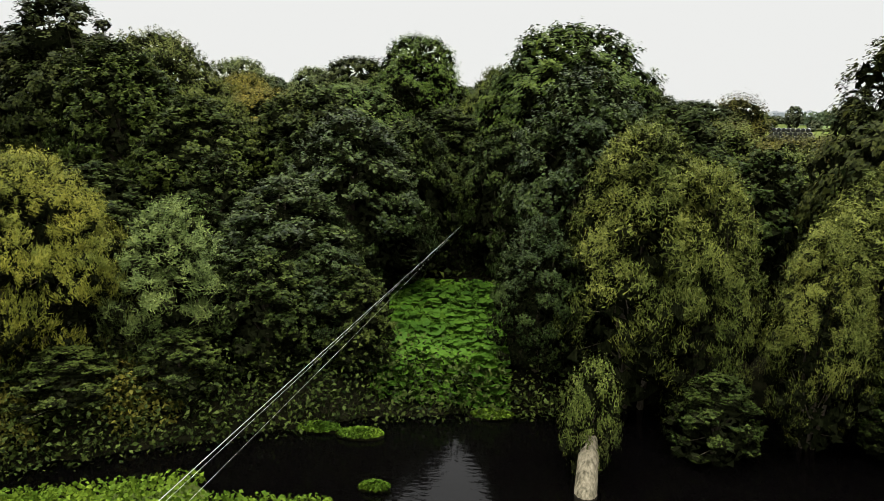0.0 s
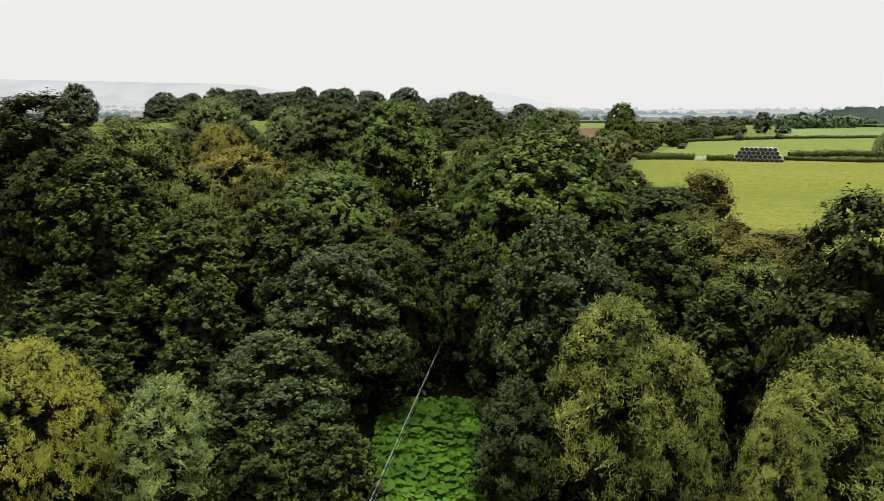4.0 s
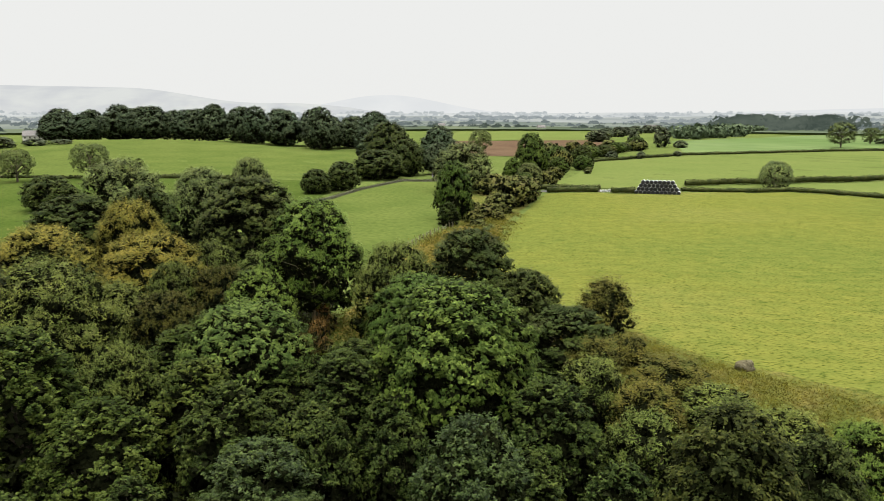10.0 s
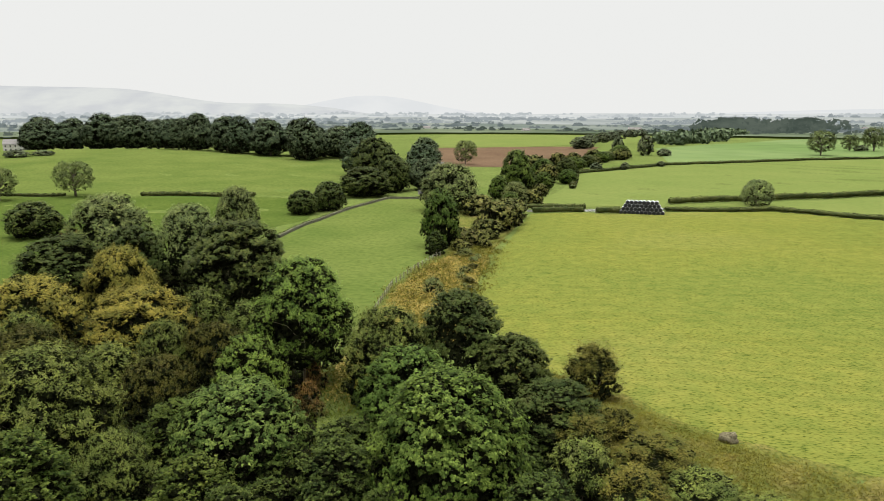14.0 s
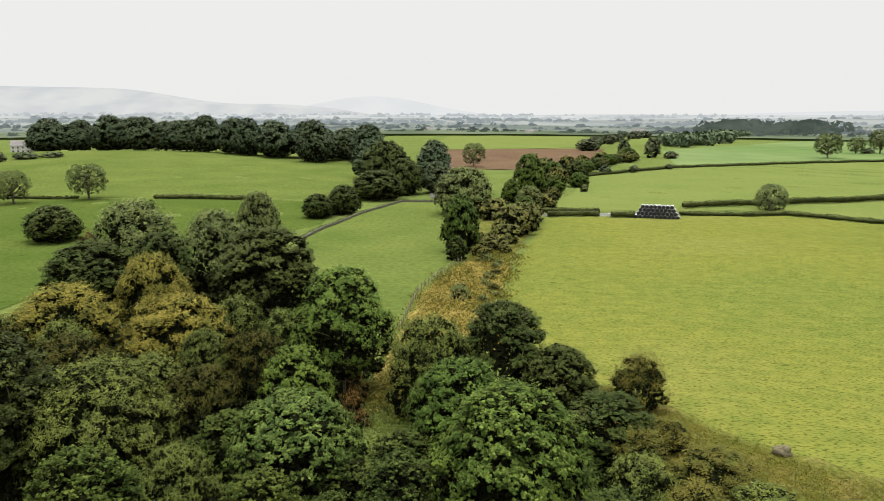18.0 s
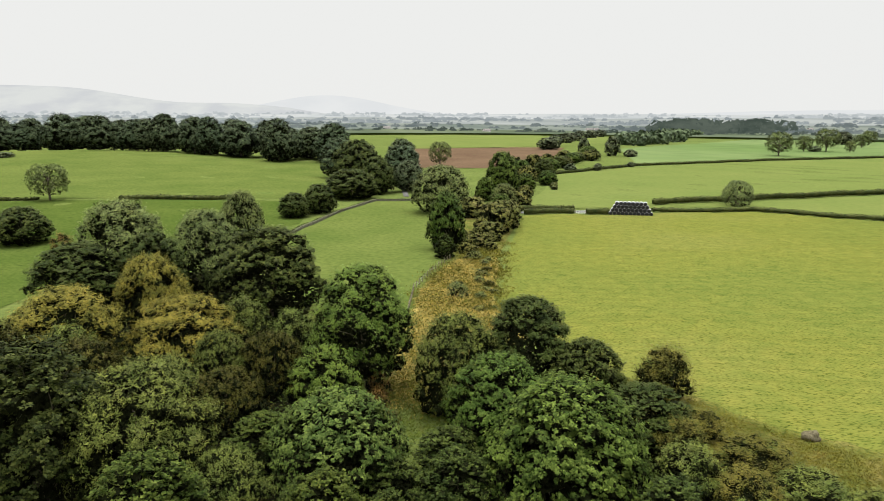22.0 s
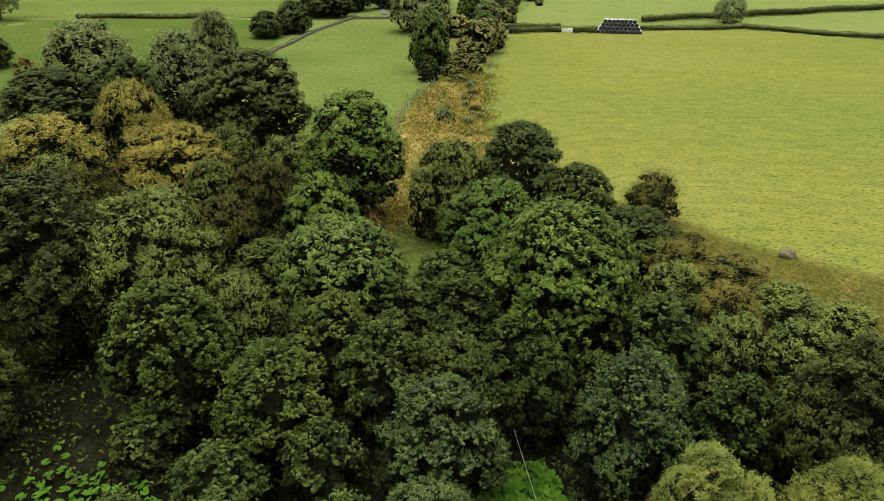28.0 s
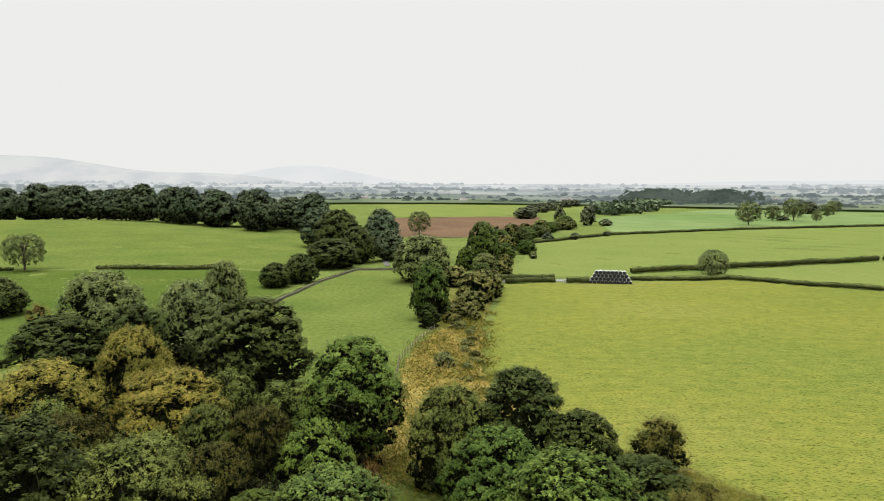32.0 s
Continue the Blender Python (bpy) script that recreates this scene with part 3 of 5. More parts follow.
def grow(v, name, mat, R, H, low, profile, sprays, per, leaf, aspect, reach, lift, masses=16, bark=BARK, girth=0.22, limbs=9, stems=1, fill=0.26, loose=0.0, shade=0.88, cover=0.58, shade_fill=1.0):
    """One tree at the origin: an Empty with its trunk (limbs and all) and its crown."""
    rng = np.random.default_rng(sum(map(ord, name)) * 7 + v)
    root = new(name)
    root.empty_display_size = 0.5
    me, inner, lc = crown_mesh(name + "_crown", mat, rng, R, H, low, profile, sprays, per, leaf, aspect, reach, lift, masses, fill, loose, shade, cover, shade_fill)
    part("crown", me, mat, root)
    # fill coloured as shade, seen through the gaps between the leaves
    part("brushwood", inner, SHADEWOOD, root)["kind"] = "stuff"
    wood = []
    for s in range(stems):
        a = s * 2.4 + v
        off = np.array([math.cos(a), math.sin(a), 0]) * (0.0 if stems == 1 else 0.25)
        top = off * 4 + np.array([0.12 * math.sin(a * 3), 0.12 * math.cos(a), low + H * 0.72])
        wood.append(([off + (0, 0, -0.6), off * 1.2 + (0, 0, 0.25), off * 2 + (top - off * 2) * 0.5 + (0.06, -0.05, 0), top], [girth * 1.5, girth, girth * 0.7, girth * 0.12]))
    wood += limb_lines(lc, low, H, girth, rng, limbs)
    part("trunk", tubes_mesh(name + "_trunk", wood, 6), bark, root)
    return root


def plant(key, x, y, top, r, label, category="tree", group="", foot=None):
    """A tree of that kind whose crown reaches top and is r wide to each side of (x, y)."""
    spec, more, variants, made = KINDS[key]
    i = len(made)
    R, H = spec[2], spec[3] + spec[4]
    z = float(ground_z(x, y)) - 0.05 if foot is None else foot
    wide, tall = r / R, (top - z) / H
    m = pose(x, y, z, 0, 0, (i * 137.5 + x * 31) % 360) @ Matrix.Diagonal((wide, wide, tall, 1))
    if i < variants:
        ob = grow(i, *spec, **more)
        ob.matrix_basis = m
    else:
        s = made[i % variants].scale
        ob = copy_thing(made[i % variants], m @ Matrix.Diagonal((1 / s.x, 1 / s.y, 1 / s.z, 1)))
    made.append(ob)
    return tagged(ob, label, category, group)


kind_of_tree("alder", "alder_tree", ALDER, 3.0, 7.8, 0.7, "alder", 1550, 12, 0.135, 0.8, 0.36, 0.8, masses=60, fill=0.10, loose=0.45, cover=0.58, shade=0.6)
kind_of_tree("bank_alder", "river_alder_tree", RIVERALDER, 3.0, 7.8, 0.6, "alder", 2600, 13, 0.098, 0.85, 0.34, 0.8, masses=64, fill=0.10, loose=0.5, cover=0.62, shade=0.6, variants=3)
kind_of_tree("green_alder", "green_alder_tree", GREENALDER, 3.0, 7.8, 0.7, "alder", 1700, 12, 0.13, 0.8, 0.36, 0.9, masses=60, fill=0.10, loose=0.45, cover=0.6, shade=0.6, variants=2)
kind_of_tree("young", "young_alder_tree", ALDER, 3.0, 8.6, 0.2, "alder", 900, 9, 0.18, 0.8, 0.44, 0.8, masses=44, fill=0.10, loose=0.45, shade=0.8, cover=0.6)
kind_of_tree("sycamore", "sycamore_tree", SYCAMORE, 5.4, 10.5, 0.5, "dome", 2900, 13, 0.165, 0.85, 0.40, 0.3, masses=92, fill=0.14)
kind_of_tree("oak", "oak_tree", OAK, 4.6, 9.5, 0.6, "dome", 2000, 14, 0.15, 0.8, 0.37, 0.2, masses=63, fill=0.14)
kind_of_tree("maple", "maple_tree", MAPLE, 4.5, 11.5, 0.6, "dome", 1900, 14, 0.17, 0.9, 0.55, -0.1, masses=70, fill=0.14, shade=0.35, cover=0.62)
kind_of_tree("ash", "ash_tree", ASH, 5.0, 10.6, 2.2, "dome", 2500, 12, 0.17, 0.6, 0.5, 0.3, masses=75, variants=2, fill=0.12, bark=PALEBARK, girth=0.16, shade=0.6)
kind_of_tree("bluish", "young_sycamore_tree", BLUISH, 4.8, 7.5, 0.3, "dome", 2090, 12, 0.155, 0.8, 0.35, 0.4, masses=63, variants=2, fill=0.12)
kind_of_tree("willow", "willow_tree", WILLOW, 2.7, 9.4, 0.6, "dome", 2700, 18, 0.15, 0.22, 0.6, 1.7, masses=95, stems=3, girth=0.11, fill=0.05, loose=0.7, shade=0.85, cover=0.66)
kind_of_tree("goat_willow", "goat_willow_tree", OLIVE, 5.2, 9.5, 0.3, "dome", 2700, 13, 0.155, 0.42, 0.58, 0.9, masses=63, stems=3, girth=0.18, fill=0.10, loose=0.6)
kind_of_tree("silver", "silver_willow_tree", SILVER, 2.2, 6.5, 0.2, "alder", 1500, 23, 0.15, 0.18, 0.5, 0.7, masses=50, stems=2, girth=0.12, variants=1, fill=0.08, loose=0.8, shade=0.1, cover=0.8)
kind_of_tree("yellow", "yellow_willow_tree", YELLOW, 5.0, 8.5, 0.3, "dome", 2308, 13, 0.19, 0.45, 0.75, 1.1, masses=49, stems=3, girth=0.16, fill=0.10, loose=0.6)
kind_of_tree("gold", "gold_willow_tree", GOLD, 3.6, 7.0, 0.4, "dome", 3200, 21, 0.12, 0.24, 0.42, 1.4, masses=140, stems=3, girth=0.14, variants=1, fill=0.05, loose=0.5, shade=0.75, cover=0.8)
kind_of_tree("shrub", "hawthorn_bush", BROWN, 2.6, 5.4, 0.1, "dome", 700, 13, 0.15, 0.5, 1.1, 2.2, masses=26, stems=3, girth=0.08, fill=0.08, loose=0.5, shade=0.3, cover=0.6)
kind_of_tree("scrub", "sallow_bush", OLIVE, 2.2, 3.8, 0.1, "dome", 650, 12, 0.15, 0.42, 0.6, 1.4, masses=34, stems=3, girth=0.07, fill=0.08, loose=0.6, shade=0.4, cover=0.62)
kind_of_tree("grey", "grey_willow_tree", GREY, 6.0, 12.0, 0.5, "dome", 2500, 7, 0.26, 0.5, 0.75, 0.7, masses=90, girth=0.25, fill=0.12, loose=0.5, shade=0.4, cover=0.9, shade_fill=0.7)
kind_of_tree("far_oak", "hedgerow_oak_tree", OAK, 6.0, 11.0, 0.4, "dome", 1500, 6, 0.34, 0.85, 0.62, 0.3, masses=80, girth=0.28, limbs=7, fill=0.12, shade=0.3, cover=0.85)
kind_of_tree("far_green", "hedgerow_tree", SYCAMORE, 6.0, 11.0, 0.4, "dome", 1400, 6, 0.36, 0.85, 0.62, 0.3, masses=80, girth=0.28, limbs=7, fill=0.12, shade=0.3, cover=0.85)
kind_of_tree("distant", "distant_oak_tree", HAZEOAK, 6.0, 11.0, 0.4, "dome", 420, 4, 0.75, 0.85, 0.79, 0.2, masses=36, girth=0.28, limbs=6, fill=0.12, shade=0.3, cover=0.8, shade_fill=0.5)
kind_of_tree("far_bush", "hedgerow_bush", SCRUB, 3.0, 4.2, 0.1, "dome", 380, 5, 0.302, 0.7, 0.44, 0.6, masses=29, stems=2, girth=0.08, limbs=4, fill=0.12, shade=0.3, cover=0.9)
kind_of_tree("field_tree", "field_tree", FIELDTREE, 6.0, 9.0, 1.6, "ash", 700, 9, 0.36, 0.65, 0.9, 0.3, masses=46, girth=0.36, limbs=26, fill=0.0, loose=0.4, shade=0.2, cover=1.0, shade_fill=0.05, variants=2)
kind_of_tree("airy", "round_willow_bush", AIRY, 6.0, 9.0, 0.3, "dome", 1500, 9, 0.26, 0.5, 0.7, 0.6, masses=70, girth=0.2, limbs=14, stems=3, fill=0.0, loose=0.4, shade=0.2, cover=1.0, shade_fill=0.15, variants=1)
kind_of_tree("avenue", "avenue_tree", HAZEROW, 9.0, 19.5, 1.2, "dome", 1200, 5, 0.66, 0.85, 1.2, 0.2, masses=100, girth=0.5, limbs=6, fill=0.12, shade=0.3, cover=0.85, variants=4)
# low growth of no known species, its shade given by the dark leaf colour
kind_of_tree("thicket", "blackthorn_thicket", SHADEOLIVE, 5.2, 6.5, 0.2, "bush", 1400, 12, 0.17, 0.5, 0.6, 0.9, masses=54, stems=3, girth=0.12, fill=0.08, loose=0.5)
kind_of_tree("tussock", "pale_sallow_bush", AIRY, 2.2, 2.4, 0.05, "bush", 420, 10, 0.15, 0.35, 0.5, 1.2, masses=24, stems=3, girth=0.05, fill=0.0, loose=0.6, shade=0.1, cover=0.9, shade_fill=0.25)
kind_of_tree("light", "young_ash_tree", ASH, 4.0, 7.5, 0.4, "dome", 1430, 13, 0.17, 0.65, 0.4, 0.5, masses=52, variants=1, fill=0.12)
kind_of_tree("rust", "dead_bracken_clump", RUST, 1.6, 2.6, 0.05, "bush", 260, 9, 0.2, 0.16, 0.9, 1.9, masses=14, stems=3, girth=0.04, fill=0.0, loose=0.8, variants=2, shade=0.1, cover=0.7, shade_fill=0.3)

# ---- the riverside wood ----
W = "riverside wood"
plant("sycamore", 6.4, 42.8, 11.2, 6.4, "broad domed green sycamore standing over the river wood", group=W)
plant("sycamore", 4.8, 53.5, 9.4, 5.0, "rounded green sycamore among darker trees", group=W)
plant("light", -9.3, 63, 8.1, 3.9, "small light-green ash beside a grassy opening", group=W)
plant("oak", 16.3, 50, 7.2, 4.3, "low rounded dark green oak at the field edge", group=W)
plant("shrub", 22, 57, 7.6, 3.0, "upright reddish-brown hawthorn at the field corner", "bush")
plant("oak", 11, 64, 11.4, 5.3, "dark green oak with dense rounded crown", group=W)
plant("oak", 15.2, 59, 8.4, 3.9, "smaller dark oak against the hayfield", group=W)
plant("goat_willow", 3.8, 63.5, 10.2, 5.0, "grey-green goat willow beside the dark oak", group=W)
plant("ash", 27.4, 31.0, 5.6, 3.0, "light green young ash with thin open branches on the bank", group=W)
plant("ash", -4.8, 71.5, 13.7, 6.0, "tall light-green ash above the yellow rushes", group=W)
plant("bluish", -8.7, 51.8, 8.0, 5.8, "blue-green young sycamore with broad crown", group=W)
plant("green_alder", -10.5, 42, 7.0, 3.7, "dark green alder with pointed crown in the wood", group=W)
plant("alder", -7.7, 37.5, 7.0, 3.6, "dark green alder in the middle of the wood", group=W)
plant("alder", -3.0, 37.2, 5.6, 3.2, "dark green alder behind the butterbur gap", group=W)
plant("alder", 1.8, 39.5, 5.2, 2.8, "shaded alder under the domed sycamore", group=W)
plant("alder", -0.4, 49.6, 5.4, 3.4, "dark green alder closing the foot of the opening", group=W)
plant("alder", -1.0, 44, 6.4, 3.7, "dark green alder below the domed sycamore", group=W)
plant("alder", -2.4, 35, 5.6, 2.6, "dark alder over the hollow behind the butterbur", group=W)
plant("alder", 2.2, 35.4, 5.6, 2.5, "shaded alder closing the butterbur gap", group=W)
plant("bank_alder", -5.3, 32.2, 6.0, 4.1, "dark green alder leaning over the butterbur gap", group=W)
plant("bank_alder", 5.2, 29.3, 7.9, 3.9, "dark green alder on the river bank", group=W)
plant("bank_alder", -7.2, 27.2, 3.3, 3.6, "low alder with drooping leaves over the water", group=W)
plant("bank_alder", -5.2, 25.4, 1.0, 2.2, "small alder at the waterside", group=W)
plant("green_alder", -14.5, 37, 6.6, 3.9, "dark green alder deep in the wood", group=W)
plant("green_alder", -20.5, 41, 9.8, 4.5, "tall green alder on the wood's edge", group=W)
plant("alder", 11.2, 37, 6.6, 3.8, "dark alder between sycamore and maple", group=W)
plant("maple", -33.5, 41, 8.0, 4.6, "dark maple at the end of the wood", group=W)
plant("goat_willow", -22.8, 51.5, 11.5, 6.2, "large grey-green goat willow with wispy crown", group=W)
plant("goat_willow", -16.6, 46.5, 6.8, 3.3, "thin-topped olive goat willow in the wood", group=W)
plant("maple", -29.4, 51, 13.8, 5.8, "tall dark maple at the wood's end", group=W)
plant("maple", -40, 62, 12.5, 5.6, "tall dark maple behind the wood", group=W)
plant("maple", 16.4, 25.8, 9.4, 3.8, "dark maple with spreading layered branches by the river", group=W)
plant("maple", 21.5, 27, 7.0, 3.0, "dark maple at the foot of the grass bank", group=W)
plant("willow", 6.4, 23.8, 5.6, 2.9, "rounded feathery olive-green willow overhanging the river", group=W)
plant("bank_alder", 2.9, 24.6, 2.3, 1.9, "small dark alder beside the butterbur", group=W)
plant("willow", 8.4, 23.0, 4.3, 2.0, "pale tufted willow reaching over the water", group=W)
plant("willow", 14.2, 22.6, 4.3, 3.2, "broad rounded yellow-green willow at the river bend", group=W, foot=-4.6)
plant("willow", 11.4, 21.0, 2.6, 1.7, "small yellow-green willow at the water's edge", group=W, foot=-4.6)
plant("willow", 17.0, 21.8, 3.2, 2.6, "low bushy willow along the river", group=W, foot=-4.6)
plant("gold", -14.9, 22.2, 4.4, 3.6, "rounded golden-yellow willow on the river bank", group=W)
plant("silver", -10.3, 23.4, 2.7, 2.4, "silvery narrow-leaved willow beside the river", group=W)
plant("yellow", -30.1, 95.5, 10.9, 5.4, "yellowing willow with rounded crown", group="yellow willows")
plant("yellow", -24.3, 82, 8.5, 6.8, "broad yellowing willow among the wood", group="yellow willows")
plant("yellow", -38.5, 88, 8.7, 7.2, "brownish-yellow leafy willow thicket", group="yellow willows")
plant("thicket", -14.5, 74, 6.2, 4.2, "low olive growth filling the wood's middle, shade put in its colour", group=W)
plant("thicket", -18.5, 66, 5.4, 4.4, "olive-brown thicket with its shade put in the leaf colour", group=W)
plant("thicket", -32.5, 72, 7.2, 5.4, "olive thicket below the yellow willows, coloured dark for shade", group=W)
plant("thicket", -44, 78, 8.0, 5.6, "olive thicket on the wood's edge, coloured dark for shade", group=W)
plant("green_alder", -14.6, 56, 5.0, 3.6, "shaded alder in the wood's hollow", group=W)
plant("goat_willow", -19.6, 74, 6.8, 3.2, "slim olive goat willow among the yellow willows", group=W)
plant("oak", -15.2, 100, 13.7, 8.6, "large dark oak with rust-tinged crown", group=W)
plant("oak", -43.5, 112, 10.2, 7.8, "dark oak at the meadow edge of the wood", group=W)
plant("oak", -33, 112, 11.5, 5.6, "dark oak behind the yellow willow", group=W)
plant("grey", -40.0, 124, 15.0, 8.2, "tall pale grey-green willow", group=W)
plant("grey", -26.2, 121, 13.4, 6.6, "pale grey-green willow with soft crown", group=W)
plant("grey", -22.3, 150, 13.6, 5.2, "rounded grey-green tree alone behind the wood", group=W)
plant("scrub", 16, 43, 5.4, 2.8, "olive sallow bush under the sycamore", "bush")
plant("shrub", 22.2, 43.6, 4.9, 3.3, "brown-olive feathery bush at the bank top", "bush")
plant("shrub", 21.3, 49.5, 4.8, 2.2, "brown-tinged hawthorn bush on the bank", "bush")
plant("shrub", 18.6, 39.6, 4.8, 2.7, "reddish-brown bush on the rough bank", "bush")
plant("shrub", 17.6, 46.5, 5.6, 2.4, "brown-olive bush against the sycamore", "bush")
plant("scrub", 23.4, 39.4, 4.4, 2.9, "pale green sallow bush low on the bank", "bush")
plant("scrub", 21.5, 35, 3.8, 3.0, "pale green sallow bush above the river", "bush")
plant("scrub", 26.4, 36.6, 3.8, 3.0, "pale sallow bush by the maple", "bush")
plant("scrub", 17.2, 36.5, 4.2, 2.8, "olive sallow bush on the slope", "bush")
plant("far_oak", -72.8, 174, 8.5, 7.0, "dark round tree in the meadow beyond the wood")
plant("field_tree", 72, 388, 15, 7, "thin-crowned tree before the ploughed field")

for bx, by, bt, br in ((-3.4, 68.5, 2.8, 1.3), (-4.1, 65.0, 2.4, 1.4), (-3.2, 62.5, 1.5, 1.0), (-5.2, 61.5, 2.2, 1.3)):
    plant("rust", bx, by, bt, br, "wispy rust-brown dead bracken in the grassy opening", "bracken", "dead bracken in the opening")
plant("rust", -62, 166, 3.4, 2.6, "rust-brown bracken beside a dark meadow tree", "bracken")
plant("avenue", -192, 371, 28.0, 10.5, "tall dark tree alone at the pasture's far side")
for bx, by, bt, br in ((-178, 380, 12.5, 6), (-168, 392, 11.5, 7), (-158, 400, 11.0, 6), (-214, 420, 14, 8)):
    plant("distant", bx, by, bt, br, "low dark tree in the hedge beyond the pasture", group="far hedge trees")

# ---- trees along lanes, hedges and fields ----
plant("far_oak", -11.2, 205, 7.2, 5.0, "dark round oak beside the paddock wall", group="lane trees")
plant("far_oak", -3.6, 212, 9.0, 5.6, "dark round oak at the paddock corner", group="lane trees")
plant("far_oak", 9.2, 247, 10.8, 10.4, "dark broad oak along the lane", group="lane trees")
plant("far_oak", 14, 276, 20, 11.2, "tall dark green lane-side tree", group="lane trees")
plant("avenue", 35, 291, 17.2, 8.4, "tall brownish lane-side tree", group="lane trees")
plant("avenue", 33, 266, 12.5, 6.5, "brownish tree overhanging the lane", group="lane trees")
plant("far_oak", 20, 262, 14, 8.0, "dark broad tree beside the lane", group="lane trees")
plant("avenue", 10, 320, 19.5, 9.5, "tall dark tree along the lane", group="lane trees")
plant("avenue", 44, 352, 18.0, 9.0, "tall dark tree where the lane bends", group="lane trees")
plant("grey", 33, 206, 14.4, 9.8, "broad grey-green tree at the paddock top", group="field-corner trees")
plant("far_green", 21.5, 148, 12.6, 4.6, "narrow dark tree at the paddock corner", group="field-corner trees")
plant("young", 19.2, 138.5, 5.0, 2.6, "round dark bush at the foot of the narrow tree", "bush")
plant("far_green", 63, 240, 16.6, 6.4, "tall dark green tree in the hedge line", group="field-corner trees")
plant("grey", 55, 211, 8.0, 4.6, "round grey-green bush by the field corner", "bush")
plant("airy", 134, 203, 8.4, 5.6, "round grey-green bush standing in the lane hedge", "bush")
plant("field_tree", -91.8, 255, 13.0, 6.8, "lone open-crowned tree in the pasture")
plant("field_tree", -112.5, 246, 11.5, 6.0, "lone broad field tree by the far hedge")
B = "hedge-line bushes"
for bx, by, bt, br in ((39.0, 168, 7.4, 6.2), (43.5, 177, 6.8, 6.0), (48, 188, 5.6, 5.2), (34, 157, 4.4, 4.4), (40, 195, 6.0, 6.0), (30, 149, 3.2, 3.4), (62, 216, 5.0, 4.4), (72, 240, 4.6, 3.6), (71, 258, 5.4, 3.6)):
    plant("far_bush", bx, by, bt, br, "brown and green hawthorn in the overgrown hedge line", "bush", B)
for bx, by, bt, br in ((58, 222, 7.2, 4.6), (55, 234, 8.2, 3.8), (80, 262, 7.0, 4.4), (97, 282, 6.6, 4.6), (52, 205, 5.6, 3.4)):
    plant("far_green", bx, by, bt, br, "rounded green hawthorn in the hedge line", "bush", B)
rng = np.random.default_rng(14)
for k in range(15):
    f = k / 14
    plant(("tussock", "far_bush", "tussock", "shrub")[k % 4], 15.0 + 11.5 * f + rng.normal() * 1.0, 93 + 42 * f + rng.normal() * 1.5, 0.25 + 0.9 * rng.random(), 0.8 + 0.9 * rng.random(), "low brown-green bramble patch among the rushes", "bush", B)
plant("tussock", 14.3, 107.5, 2.5, 2.0, "pale olive sallow dome among the rushes", "bush")
for bx, by, bt, br in ((-15, 42, 4.0, 2.8), (9, 33, 4.2, 2.8), (11.5, 44, 4.4, 2.8), (-18, 33, 3.4, 3.0), (-36, 44, 6.0, 4.0),
                       (10, 55, 6.4, 3.0), (18, 30, 4.4, 2.8), (13, 30, 4.6, 2.8), (-12, 33, 4.0, 2.6)):
    plant("young", bx, by, bt, br, "low leafy young alder filling the shaded wood", group=W)
for bx, by, bt, br in ((-27, 62, 6.0, 3.6), (-24, 70, 5.4, 3.6), (-36, 80, 6.4, 3.6), (-12, 84, 5.6, 3.4), (-18, 88, 6.4, 3.6), (-8, 88, 5.0, 3.0)):
    plant("scrub", bx, by, bt, br, "low olive sallow thicket in the wood", "bush", W)
# young alders close the canopy wherever the larger trees leave a gap
rng = np.random.default_rng(8)
stand = [(o.location.x, o.location.y, o.scale.x * KINDS[key][0][2]) for key in KINDS for o in KINDS[key][3]]
for gy in np.arange(27.5, 50, 3.4):
    for gx in np.arange(-23, 15, 3.6):
        px, py = gx + rng.normal() * 0.8, gy + rng.normal() * 0.8
        hollow = -4.2 < px < 3.2 and py < 38
        if hollow or py < 25.5 + 0.06 * px or any(math.hypot(px - x, py - y) < 0.55 * r + 1.4 for x, y, r in stand):
            continue
        stand.append((px, py, 2.6))
        plant("young", px, py, 1.4 + (py - 27) * 0.08 + 1.2 * rng.random(), 2.1 + 0.5 * rng.random(), "low leafy young alder filling the shaded wood", group=W)
rng = np.random.default_rng(4)
for k in range(24):
    f = rng.random()
    plant("far_bush", 24.5 + 14 * f + rng.normal() * 2.6, 139 + 34 * f + rng.normal() * 3, 0.7 + 1.6 * rng.random() + 0.9 * f, 1.5 + 1.3 * rng.random(), "low scrub in the overgrown headland", "bush", B)
rng = np.random.default_rng(5)
for k in range(16):
    f = k / 15
    plant(("far_oak", "far_bush", "far_green", "far_bush")[k % 4], 76 + 120 * f + rng.normal() * 5, 275 + 190 * f + rng.normal() * 9, 6.5 + 4 * rng.random(), 5.5 + 2.5 * rng.random(),
          "mixed green and brown hedgerow growth along the field", "bush", B)
for k in range(7):
    plant("distant", 196 + k * 42 + rng.normal() * 6, 560 + k * 70, 9 + rng.random() * 5, 8 + rng.random() * 4, "dark trees of a far hedge line", group="far hedge trees")
for x, y, t, r in ((153, 352, 4.6, 2.8), (184, 373, 3.7, 2.8), (134, 345, 5.2, 3.6), (219, 469, 15.5, 6.6), (228, 458, 6.8, 5.4), (226, 536, 13, 5.2), (209, 566, 8.5, 5.8)):
    plant("distant", x, y, t, r, "round dark hedgerow tree", group="far hedge trees")
for x, y, t, r in ((348, 455, 18.5, 10), (415, 509, 14, 7), (440, 512, 20, 10.5), (444, 490, 10.5, 4.5), (640, 674, 15, 9), (560, 600, 13, 8)):
    plant("field_tree", x, y, t, r, "spreading open-crowned field tree in a far meadow", group="far meadow trees")
